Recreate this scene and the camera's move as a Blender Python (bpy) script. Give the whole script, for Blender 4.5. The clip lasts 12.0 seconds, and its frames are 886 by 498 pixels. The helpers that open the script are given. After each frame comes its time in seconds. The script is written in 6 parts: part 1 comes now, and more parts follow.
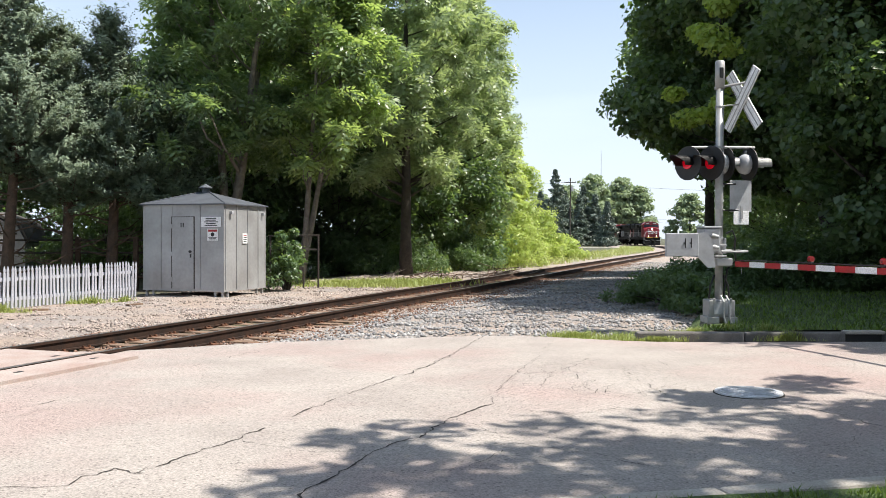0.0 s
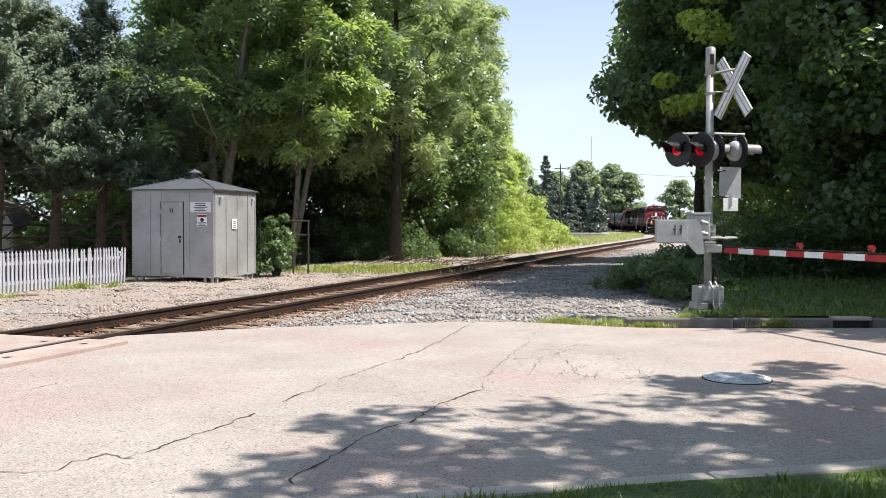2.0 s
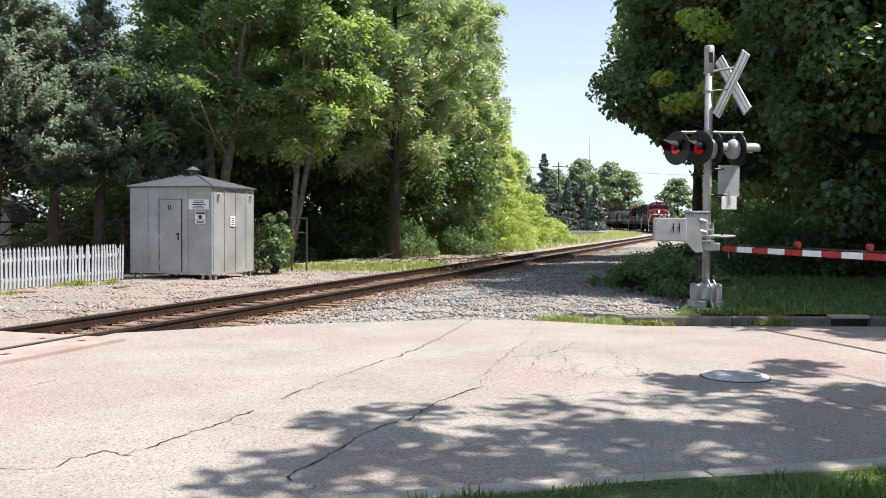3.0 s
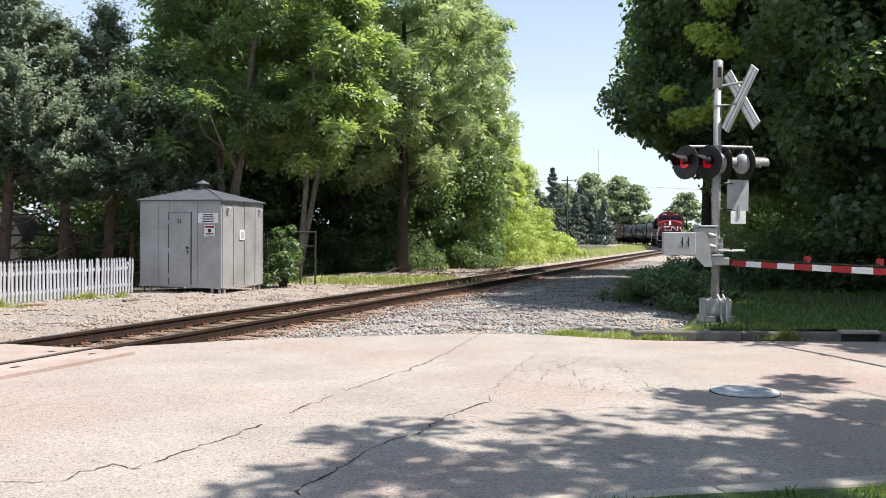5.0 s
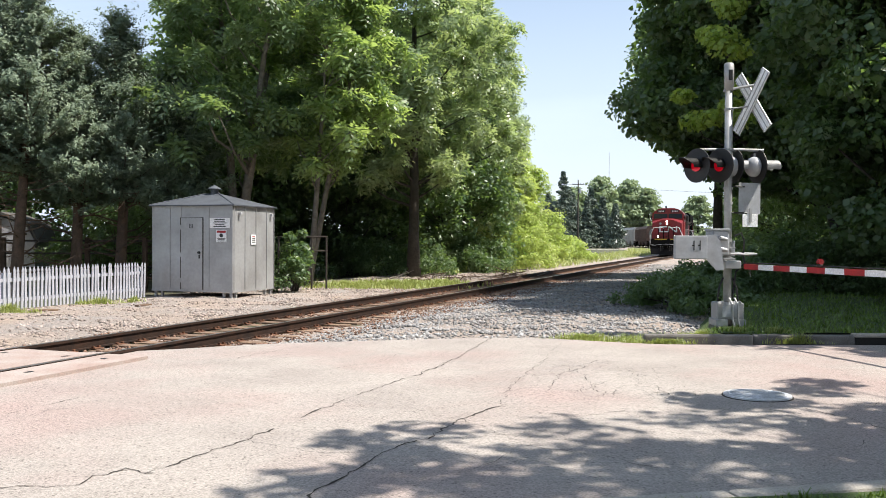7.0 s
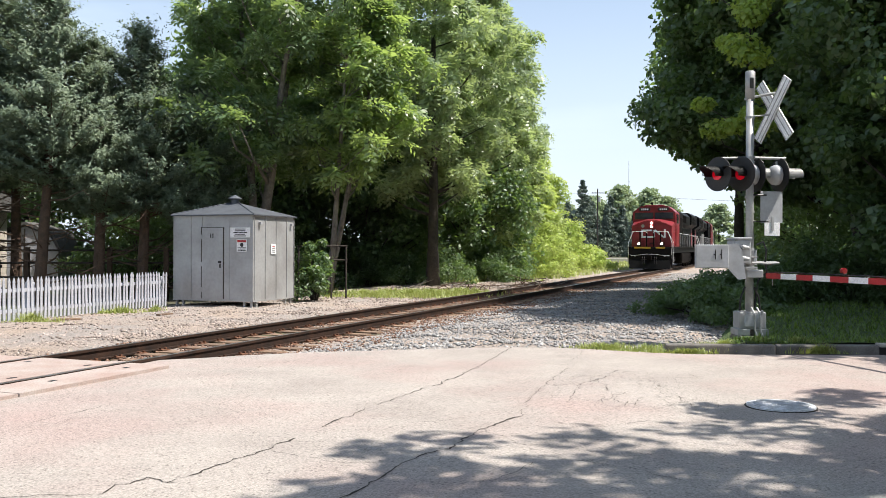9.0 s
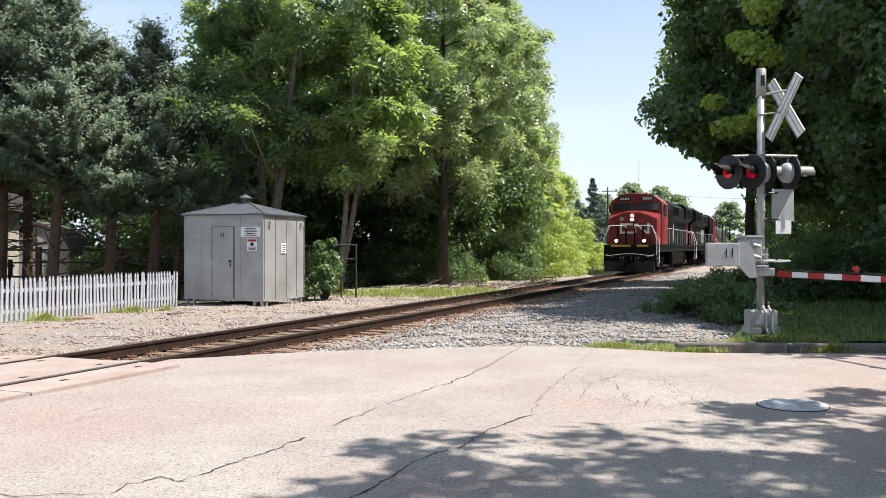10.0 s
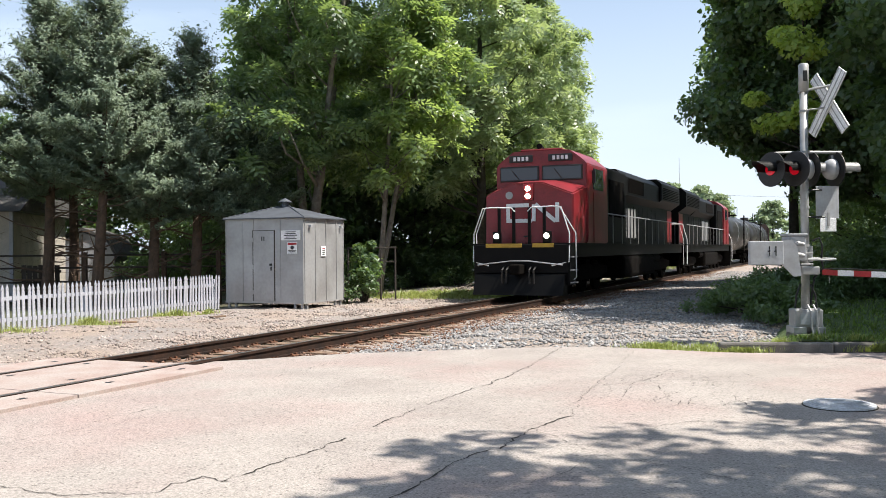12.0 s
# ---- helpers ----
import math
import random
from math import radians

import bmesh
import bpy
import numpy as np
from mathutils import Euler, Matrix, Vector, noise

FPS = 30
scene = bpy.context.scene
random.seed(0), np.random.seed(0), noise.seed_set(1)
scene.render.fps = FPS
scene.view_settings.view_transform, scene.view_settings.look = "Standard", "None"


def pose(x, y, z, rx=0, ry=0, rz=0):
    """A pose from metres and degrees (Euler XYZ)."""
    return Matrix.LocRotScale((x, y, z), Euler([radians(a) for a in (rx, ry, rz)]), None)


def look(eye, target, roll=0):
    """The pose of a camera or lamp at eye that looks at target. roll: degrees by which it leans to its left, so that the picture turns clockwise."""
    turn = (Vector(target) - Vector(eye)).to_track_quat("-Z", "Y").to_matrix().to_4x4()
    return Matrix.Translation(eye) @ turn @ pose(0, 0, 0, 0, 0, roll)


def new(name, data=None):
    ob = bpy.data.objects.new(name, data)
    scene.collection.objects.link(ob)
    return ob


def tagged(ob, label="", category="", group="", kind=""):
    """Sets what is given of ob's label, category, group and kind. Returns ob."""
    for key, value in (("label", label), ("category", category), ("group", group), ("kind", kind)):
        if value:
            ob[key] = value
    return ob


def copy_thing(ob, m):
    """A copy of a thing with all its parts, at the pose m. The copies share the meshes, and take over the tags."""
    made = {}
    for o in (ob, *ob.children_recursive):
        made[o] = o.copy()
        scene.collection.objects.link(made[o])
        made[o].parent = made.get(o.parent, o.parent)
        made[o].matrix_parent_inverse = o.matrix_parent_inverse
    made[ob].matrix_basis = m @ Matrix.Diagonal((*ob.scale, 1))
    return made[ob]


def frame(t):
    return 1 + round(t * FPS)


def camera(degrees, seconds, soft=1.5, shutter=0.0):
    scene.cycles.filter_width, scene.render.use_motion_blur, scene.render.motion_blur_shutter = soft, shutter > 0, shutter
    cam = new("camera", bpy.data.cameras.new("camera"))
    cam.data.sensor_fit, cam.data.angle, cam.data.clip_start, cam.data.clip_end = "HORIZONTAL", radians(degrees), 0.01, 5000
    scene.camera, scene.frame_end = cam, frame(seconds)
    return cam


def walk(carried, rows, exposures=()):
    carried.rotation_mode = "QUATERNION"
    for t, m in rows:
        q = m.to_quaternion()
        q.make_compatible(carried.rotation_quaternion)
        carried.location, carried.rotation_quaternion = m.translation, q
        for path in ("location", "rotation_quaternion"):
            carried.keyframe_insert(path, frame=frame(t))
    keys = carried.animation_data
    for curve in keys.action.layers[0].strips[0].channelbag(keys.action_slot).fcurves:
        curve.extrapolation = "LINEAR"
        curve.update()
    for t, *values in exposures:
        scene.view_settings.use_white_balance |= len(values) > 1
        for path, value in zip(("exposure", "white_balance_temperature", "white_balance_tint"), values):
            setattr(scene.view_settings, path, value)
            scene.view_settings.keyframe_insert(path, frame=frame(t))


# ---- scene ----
cam = camera(52.6, 12.0, soft=0.6)
walk(cam, [
    (0.0, pose(0.000, 0.000, 1.550, 89.280, -0.100, -0.000)),
    (0.5, pose(-0.003, -0.001, 1.546, 89.097, -0.188, -0.223)),
    (1.0, pose(-0.002, -0.001, 1.546, 88.877, -0.190, -0.393)),
    (1.5, pose(-0.004, 0.000, 1.548, 88.640, -0.239, -0.513)),
    (2.0, pose(-0.004, -0.001, 1.549, 88.384, -0.227, -0.636)),
    (2.5, pose(-0.008, -0.001, 1.547, 88.200, -0.339, -0.762)),
    (4.5, pose(-0.011, -0.004, 1.549, 88.839, -0.453, -0.461)),
    (5.0, pose(-0.012, -0.010, 1.551, 89.124, -0.439, -0.209)),
    (5.5, pose(-0.008, -0.009, 1.548, 89.311, -0.354, -0.009)),
    (6.0, pose(-0.011, 0.011, 1.550, 89.358, -0.331, 0.146)),
    (6.5, pose(-0.008, 0.003, 1.559, 89.320, -0.277, 0.306)),
    (7.0, pose(-0.013, -0.017, 1.553, 89.377, -0.259, 0.482)),
    (9.0, pose(-0.023, -0.014, 1.558, 89.947, -0.183, 1.702)),
    (9.5, pose(-0.026, -0.004, 1.549, 89.933, -0.110, 1.997)),
    (10.0, pose(-0.024, -0.008, 1.561, 89.863, -0.057, 2.330)),
    (10.5, pose(-0.022, -0.007, 1.552, 89.916, 0.051, 2.758)),
    (11.0, pose(-0.020, -0.010, 1.552, 89.980, 0.116, 3.310)),
    (11.5, pose(-0.024, -0.013, 1.553, 90.027, 0.303, 4.009)),
    (12.0, pose(-0.021, -0.009, 1.546, 90.017, 0.498, 4.815)),
], exposures=[(0.0, 0.82), (12.0, 0.82)])

# ---- world and sun ----
SUN_AZ = radians(101.0)      # clockwise from +y
SUN_EL = radians(61.0)
world = bpy.data.worlds.new("world")
scene.world = world
world.use_nodes = True
wn = world.node_tree
sky = wn.nodes.new("ShaderNodeTexSky")
sky.sky_type, sky.sun_disc = "NISHITA", False
sky.sun_elevation, sky.sun_rotation = SUN_EL, SUN_AZ
sky.air_density, sky.dust_density, sky.ozone_density = 1.0, 1.0, 1.3
wn.nodes["Background"].inputs["Strength"].default_value = 0.096
# thin bright cloud, in long level streaks
coords, squash, cloud = wn.nodes.new("ShaderNodeTexCoord"), wn.nodes.new("ShaderNodeMapping"), wn.nodes.new("ShaderNodeTexNoise")
squash.inputs["Scale"].default_value = (1.6, 1.6, 7.0)
cloud.inputs["Scale"].default_value, cloud.inputs["Detail"].default_value = 1.7, 6
thin, veil = wn.nodes.new("ShaderNodeMapRange"), wn.nodes.new("ShaderNodeMix")
thin.inputs[1].default_value, thin.inputs[2].default_value = 0.46, 0.72
thin.inputs[3].default_value, thin.inputs[4].default_value = 0.22, 0.65
veil.data_type = "RGBA"
veil.inputs["B"].default_value = (5.3, 6.4, 7.7, 1)
wn.links.new(coords.outputs["Generated"], squash.inputs["Vector"])
wn.links.new(squash.outputs[0], cloud.inputs["Vector"])
wn.links.new(cloud.outputs[0], thin.inputs[0])
wn.links.new(thin.outputs[0], veil.inputs[0])
wn.links.new(sky.outputs["Color"], veil.inputs["A"])
# pale haze low over the horizon
height, haze_at, haze = wn.nodes.new("ShaderNodeSeparateXYZ"), wn.nodes.new("ShaderNodeMapRange"), wn.nodes.new("ShaderNodeMix")
haze_at.inputs[1].default_value, haze_at.inputs[2].default_value = 0.0, 0.34
haze_at.inputs[3].default_value, haze_at.inputs[4].default_value = 0.9, 0.0
haze.data_type = "RGBA"
haze.inputs["B"].default_value = (5.6, 6.25, 7.2, 1)
wn.links.new(coords.outputs["Generated"], height.inputs[0])
wn.links.new(height.outputs[2], haze_at.inputs[0])
wn.links.new(haze_at.outputs[0], haze.inputs[0])
wn.links.new(veil.outputs["Result"], haze.inputs["A"])
wn.links.new(haze.outputs["Result"], wn.nodes["Background"].inputs["Color"])
sun = new("sun", bpy.data.lights.new("sun", "SUN"))
sun.data.energy, sun.data.angle, sun.data.color = 5.0, radians(0.55), (1.0, 0.945, 0.865)
to_sun = Vector((math.sin(SUN_AZ) * math.cos(SUN_EL), math.cos(SUN_AZ) * math.cos(SUN_EL), math.sin(SUN_EL)))
sun.matrix_world = look(to_sun * 60, (0, 0, 0))

# ---- materials ----
def material(name, color, rough=0.7, metal=0.0, color2=None, scale=6.0, fine=60.0, bump=0.3, depth=0.01, island=0.0, random_tone=0.0, spec=0.5, grain=0.2, detail=3, harsh=0.5, span=0.2):
    """A surface with variation at two scales: broad stains towards color2, fine grain, and relief."""
    m = bpy.data.materials.new(name)
    m.use_nodes = True
    t = m.node_tree
    n, l = t.nodes, t.links
    b = n["Principled BSDF"]
    b.inputs["Roughness"].default_value, b.inputs["Metallic"].default_value = rough, metal
    b.inputs["Specular IOR Level"].default_value = spec
    co = n.new("ShaderNodeTexCoord")
    big, small = n.new("ShaderNodeTexNoise"), n.new("ShaderNodeTexNoise")
    big.inputs["Scale"].default_value, big.inputs["Detail"].default_value = scale, 5
    small.inputs["Scale"].default_value, small.inputs["Detail"].default_value, small.inputs["Roughness"].default_value = fine, detail, harsh
    for x in (big, small):
        l.new(co.outputs["Object"], x.inputs["Vector"])
    ramp = n.new("ShaderNodeMapRange")
    ramp.inputs[1].default_value, ramp.inputs[2].default_value = 0.35, 0.68
    l.new(big.outputs[0], ramp.inputs[0])
    mix = n.new("ShaderNodeMix")
    mix.data_type = "RGBA"
    c2 = color2 or tuple(c * 0.72 for c in color)
    mix.inputs["A"].default_value, mix.inputs["B"].default_value = (*color, 1), (*c2, 1)
    l.new(ramp.outputs[0], mix.inputs[0])
    tone = n.new("ShaderNodeMapRange")
    tone.inputs[1].default_value, tone.inputs[2].default_value = 0.5 - span, 0.5 + span
    tone.inputs[3].default_value, tone.inputs[4].default_value = 1 - grain, 1 + grain
    l.new(small.outputs[0], tone.inputs[0])
    mul = n.new("ShaderNodeVectorMath")
    mul.operation = "SCALE"
    l.new(mix.outputs["Result"], mul.inputs[0])
    last = tone.outputs[0]
    for amount, node, sock in ((island, "ShaderNodeNewGeometry", "Random Per Island"), (random_tone, "ShaderNodeObjectInfo", "Random")):
        if amount:
            g, r, k = n.new(node), n.new("ShaderNodeMapRange"), n.new("ShaderNodeMath")
            r.inputs[3].default_value, r.inputs[4].default_value = 1 - amount, 1 + amount
            k.operation = "MULTIPLY"
            l.new(g.outputs[sock], r.inputs[0])
            l.new(r.outputs[0], k.inputs[0])
            l.new(last, k.inputs[1])
            last = k.outputs[0]
    l.new(last, mul.inputs["Scale"])
    l.new(mul.outputs[0], b.inputs["Base Color"])
    if bump:
        bp = n.new("ShaderNodeBump")
        bp.inputs["Strength"].default_value, bp.inputs["Distance"].default_value = bump, depth
        l.new(small.outputs[0], bp.inputs["Height"])
        l.new(bp.outputs[0], b.inputs["Normal"])
    return m


def asphalt_material():
    """Bleached, worn asphalt: broad grey and reddish stains, single chips of stone, dark pits."""
    m = bpy.data.materials.new("asphalt")
    m.use_nodes = True
    n, l = m.node_tree.nodes, m.node_tree.links
    b = n["Principled BSDF"]
    b.inputs["Roughness"].default_value = 0.9
    b.inputs["Specular IOR Level"].default_value = 0.35
    co = n.new("ShaderNodeTexCoord")

    def blend(fac, one, two, kind="MIX"):
        x = n.new("ShaderNodeMix")
        x.data_type, x.blend_type = "RGBA", kind
        for sock, val in ((x.inputs[0], fac), (x.inputs["A"], one), (x.inputs["B"], two)):
            if hasattr(val, "is_linked"):
                l.new(val, sock)
            else:
                sock.default_value = val
        return x.outputs["Result"]

    def ranged(sock, lo, hi, to_lo, to_hi):
        r = n.new("ShaderNodeMapRange")
        l.new(sock, r.inputs[0])
        for k, val in enumerate((lo, hi, to_lo, to_hi)):
            r.inputs[k + 1].default_value = val
        return r.outputs[0]

    def cloudy(scale, detail, harsh=0.55):
        x = n.new("ShaderNodeTexNoise")
        x.inputs["Scale"].default_value, x.inputs["Detail"].default_value, x.inputs["Roughness"].default_value = scale, detail, harsh
        l.new(co.outputs["Object"], x.inputs["Vector"])
        return x.outputs[0]

    def chips(scale):
        x = n.new("ShaderNodeTexVoronoi")
        x.inputs["Scale"].default_value = scale
        l.new(co.outputs["Object"], x.inputs["Vector"])
        return x
    grey = blend(ranged(cloudy(0.8, 5), 0.38, 0.62, 0, 1), (0.345, 0.31, 0.28, 1), (0.29, 0.256, 0.232, 1))
    stained = blend(ranged(cloudy(0.32, 4), 0.47, 0.66, 0, 0.85), grey, (0.33, 0.248, 0.226, 1))
    chip = chips(95)
    split = n.new("ShaderNodeSeparateColor")
    l.new(chip.outputs["Color"], split.inputs[0])
    tone = ranged(split.outputs[0], 0, 1, 0.68, 1.22)
    mul = n.new("ShaderNodeVectorMath")
    mul.operation = "SCALE"
    l.new(stained, mul.inputs[0])
    l.new(tone, mul.inputs["Scale"])
    pit = chips(33)
    split2 = n.new("ShaderNodeSeparateColor")
    l.new(pit.outputs["Color"], split2.inputs[0])
    some = n.new("ShaderNodeMath")
    some.operation = "MULTIPLY"
    l.new(ranged(pit.outputs["Distance"], 0.2, 0.42, 1, 0), some.inputs[0])
    l.new(ranged(split2.outputs[1], 0.72, 0.82, 0, 0.75), some.inputs[1])
    l.new(blend(some.outputs[0], mul.outputs[0], (0.09, 0.075, 0.065, 1)), b.inputs["Base Color"])
    bp = n.new("ShaderNodeBump")
    bp.inputs["Strength"].default_value, bp.inputs["Distance"].default_value = 0.5, 0.008
    l.new(cloudy(60, 5, 0.7), bp.inputs["Height"])
    l.new(bp.outputs[0], b.inputs["Normal"])
    return m


def leaf_material(name, color, color2, through_color, rough=0.4, glow=0.27):
    m = bpy.data.materials.new(name)
    m.use_nodes = True
    t = m.node_tree
    n, l = t.nodes, t.links
    b, out = n["Principled BSDF"], n["Material Output"]
    b.inputs["Roughness"].default_value = rough
    b.inputs["Specular IOR Level"].default_value = 0.5
    g = n.new("ShaderNodeNewGeometry")
    co, nz = n.new("ShaderNodeTexCoord"), n.new("ShaderNodeTexNoise")
    nz.inputs["Scale"].default_value = 0.45
    l.new(co.outputs["Object"], nz.inputs["Vector"])
    add = n.new("ShaderNodeMath")
    add.operation = "MULTIPLY_ADD"
    add.inputs[1].default_value = 0.6
    l.new(g.outputs["Random Per Island"], add.inputs[0])
    l.new(nz.outputs[0], add.inputs[2])
    rng = n.new("ShaderNodeMapRange")
    rng.inputs[1].default_value, rng.inputs[2].default_value = 0.35, 1.15
    l.new(add.outputs[0], rng.inputs[0])
    mix = n.new("ShaderNodeMix")
    mix.data_type = "RGBA"
    mix.inputs["A"].default_value, mix.inputs["B"].default_value = (*color, 1), (*color2, 1)
    l.new(rng.outputs[0], mix.inputs[0])
    l.new(mix.outputs["Result"], b.inputs["Base Color"])
    tr = n.new("ShaderNodeBsdfTranslucent")
    tr.inputs["Color"].default_value = (*through_color, 1)
    sh = n.new("ShaderNodeMixShader")
    sh.inputs[0].default_value = glow
    l.new(b.outputs[0], sh.inputs[1])
    l.new(tr.outputs[0], sh.inputs[2])
    l.new(sh.outputs[0], out.inputs["Surface"])
    return m


def lamp_material(name, color, strength):
    m = bpy.data.materials.new(name)
    m.use_nodes = True
    b = m.node_tree.nodes["Principled BSDF"]
    b.inputs["Base Color"].default_value = (*color, 1)
    b.inputs["Roughness"].default_value = 0.15
    b.inputs["Emission Color"].default_value = (*color, 1)
    b.inputs["Emission Strength"].default_value = strength
    return m


def glass_material(name, color=(0.02, 0.025, 0.03), rough=0.05):
    m = bpy.data.materials.new(name)
    m.use_nodes = True
    b = m.node_tree.nodes["Principled BSDF"]
    b.inputs["Base Color"].default_value = (*color, 1)
    b.inputs["Roughness"].default_value = rough
    b.inputs["Specular IOR Level"].default_value = 0.6
    return m


M_ASPHALT = asphalt_material()
M_GRAVEL = material("gravel_bed", (0.27, 0.24, 0.22), 0.95, color2=(0.33, 0.26, 0.21), scale=0.6, fine=16, bump=1.0, depth=0.05, grain=0.45, detail=7, harsh=0.75)
M_STONE = material("stone", (0.30, 0.295, 0.29), 0.9, color2=(0.19, 0.182, 0.178), scale=1.2, fine=30, island=0.45, bump=0.2)
M_STONE_WARM = material("warm_stone", (0.36, 0.30, 0.265), 0.9, color2=(0.21, 0.165, 0.14), scale=1.2, fine=30, island=0.45, bump=0.2)
M_STONE_RUST = material("rust_stained_stone", (0.21, 0.125, 0.088), 0.95, color2=(0.115, 0.066, 0.046), scale=1.5, fine=30, island=0.5, bump=0.2)
M_EARTH = material("earth", (0.10, 0.085, 0.06), 0.95, color2=(0.05, 0.07, 0.025), scale=0.5, fine=20, bump=0.8, depth=0.05)
M_LAWN = material("lawn_soil", (0.05, 0.085, 0.02), 0.95, color2=(0.07, 0.10, 0.03), scale=1.0, fine=40, bump=0.8, depth=0.04)
M_CONCRETE = material("concrete", (0.42, 0.385, 0.34), 0.85, color2=(0.32, 0.29, 0.25), scale=3, fine=80)
M_KERB = material("kerb_concrete", (0.17, 0.16, 0.15), 0.9, color2=(0.11, 0.10, 0.09), scale=4, fine=60, bump=0.6)
M_PANEL = material("crossing_concrete", (0.345, 0.292, 0.262), 0.85, color2=(0.30, 0.22, 0.19), scale=2, fine=60, random_tone=0.06)
M_RAIL = material("rail_steel", (0.026, 0.018, 0.015), 0.75, 0.2, color2=(0.052, 0.028, 0.019), scale=5, fine=50, spec=0.25)
M_RAILTOP = material("worn_rail_head", (0.42, 0.40, 0.38), 0.35, 0.9, scale=3, fine=40, bump=0.05)
M_TIE = material("tie_wood", (0.13, 0.085, 0.06), 0.9, color2=(0.20, 0.13, 0.085), scale=6, fine=40, random_tone=0.25)
M_RUST = material("rusty_iron", (0.16, 0.07, 0.035), 0.85, 0.1, color2=(0.10, 0.045, 0.025), scale=8, fine=60)
M_GALV = material("galvanised_steel", (0.39, 0.392, 0.395), 0.48, 0.3, color2=(0.29, 0.285, 0.28), scale=1.3, fine=12, bump=0.04, grain=0.06)
M_GALVROOF = material("grey_metal_roof", (0.11, 0.12, 0.14), 0.55, 0.3, scale=3, fine=40, bump=0.1)
M_ALU = material("aluminium_paint", (0.40, 0.40, 0.40), 0.5, 0.3, color2=(0.30, 0.30, 0.29), scale=5, fine=25, bump=0.03, grain=0.07)
M_CASE = material("light_grey_paint", (0.42, 0.43, 0.45), 0.5, color2=(0.34, 0.34, 0.35), scale=5, fine=25, bump=0.03, grain=0.06)
# dulled and blued: dappled tree shade on the fence is put into this white
M_WHITE = material("white_paint", (0.44, 0.45, 0.50), 0.6, color2=(0.34, 0.34, 0.37), scale=4, fine=60, bump=0.1)
M_SIGN = material("white_sign", (0.8, 0.8, 0.8), 0.5, color2=(0.72, 0.72, 0.72), scale=5, fine=60, bump=0.03)
M_BLACK = material("black_paint", (0.012, 0.012, 0.013), 0.5, color2=(0.02, 0.019, 0.018), scale=3, fine=40, bump=0.08)
M_RED = material("red_reflective", (0.42, 0.015, 0.02), 0.45, scale=4, fine=60, bump=0.05)
M_LED = lamp_material("red_lamp", (0.6, 0.006, 0.02), 0.16)
M_REDLENS = lamp_material("red_lens", (0.22, 0.008, 0.012), 0.02)
M_LOCORED = material("locomotive_red", (0.25, 0.018, 0.026), 0.38, color2=(0.165, 0.014, 0.018), scale=1.5, fine=30, bump=0.03)
M_LOCOBLACK = material("locomotive_black", (0.0035, 0.0035, 0.004), 0.55, color2=(0.007, 0.0065, 0.006), scale=1.5, fine=30, bump=0.05, spec=0.12)
M_GRIME = material("undercarriage_grime", (0.005, 0.0045, 0.004), 0.95, color2=(0.010, 0.008, 0.007), scale=3, fine=40, spec=0.06)
M_YELLOW = material("yellow_paint", (0.55, 0.33, 0.03), 0.5, scale=4, fine=50)
M_LIGHT = lamp_material("headlight", (1.0, 0.86, 0.66), 9.0)
M_GLASS = glass_material("cab_glass", (0.03, 0.04, 0.055))
M_TANK = material("black_tank", (0.012, 0.012, 0.013), 0.4, color2=(0.03, 0.027, 0.025), scale=1.0, fine=20, bump=0.03)
M_HOPPER = material("grey_hopper", (0.42, 0.42, 0.40), 0.6, color2=(0.32, 0.30, 0.27), scale=0.8, fine=20, bump=0.05)
M_BOXCAR = material("brown_boxcar", (0.12, 0.07, 0.05), 0.7, color2=(0.08, 0.05, 0.04), scale=0.8, fine=20)
M_BARK = material("bark", (0.062, 0.052, 0.042), 0.95, color2=(0.038, 0.032, 0.026), scale=6, fine=35, bump=1.0, depth=0.03)
M_BARKGREY = material("grey_bark", (0.24, 0.21, 0.18), 0.95, color2=(0.14, 0.12, 0.10), scale=6, fine=35, bump=1.0, depth=0.03)
M_BARKRED = material("cedar_bark", (0.13, 0.08, 0.055), 0.95, color2=(0.07, 0.048, 0.035), scale=6, fine=35, bump=1.0, depth=0.03)
M_SIDING = material("pale_siding", (0.55, 0.50, 0.43), 0.7, scale=2, fine=40, bump=0.05)
M_DARKWOOD = material("dark_weathered_wood", (0.05, 0.04, 0.033), 0.9, scale=5, fine=40)
M_ROOFSHINGLE = material("roof_shingle", (0.10, 0.095, 0.09), 0.9, scale=4, fine=30)
M_CRACK = material("crack_filler", (0.035, 0.028, 0.022), 0.95, scale=6, fine=60)
# iron paled towards blue-white in place of the sky's reflection
M_MANHOLE = material("sheen_pale_iron", (0.62, 0.63, 0.66), 0.45, 0.1, color2=(0.42, 0.42, 0.43), scale=8, fine=60, bump=0.08)
L_MAPLE = leaf_material("maple_leaf", (0.036, 0.072, 0.04), (0.115, 0.172, 0.085), (0.27, 0.42, 0.08), glow=0.33)
L_WALNUT = leaf_material("walnut_leaf", (0.042, 0.078, 0.046), (0.23, 0.31, 0.15), (0.50, 0.66, 0.15), rough=0.34, glow=0.42)
L_ASH = leaf_material("ash_leaf", (0.052, 0.088, 0.052), (0.34, 0.41, 0.24), (0.52, 0.64, 0.22), rough=0.34, glow=0.4)
L_YELLOWGREEN = leaf_material("young_leaf", (0.15, 0.22, 0.05), (0.37, 0.44, 0.14), (0.64, 0.76, 0.18), glow=0.42)
L_CEDAR = leaf_material("cedar_spray", (0.07, 0.112, 0.082), (0.245, 0.305, 0.20), (0.22, 0.28, 0.12), rough=0.6, glow=0.25)
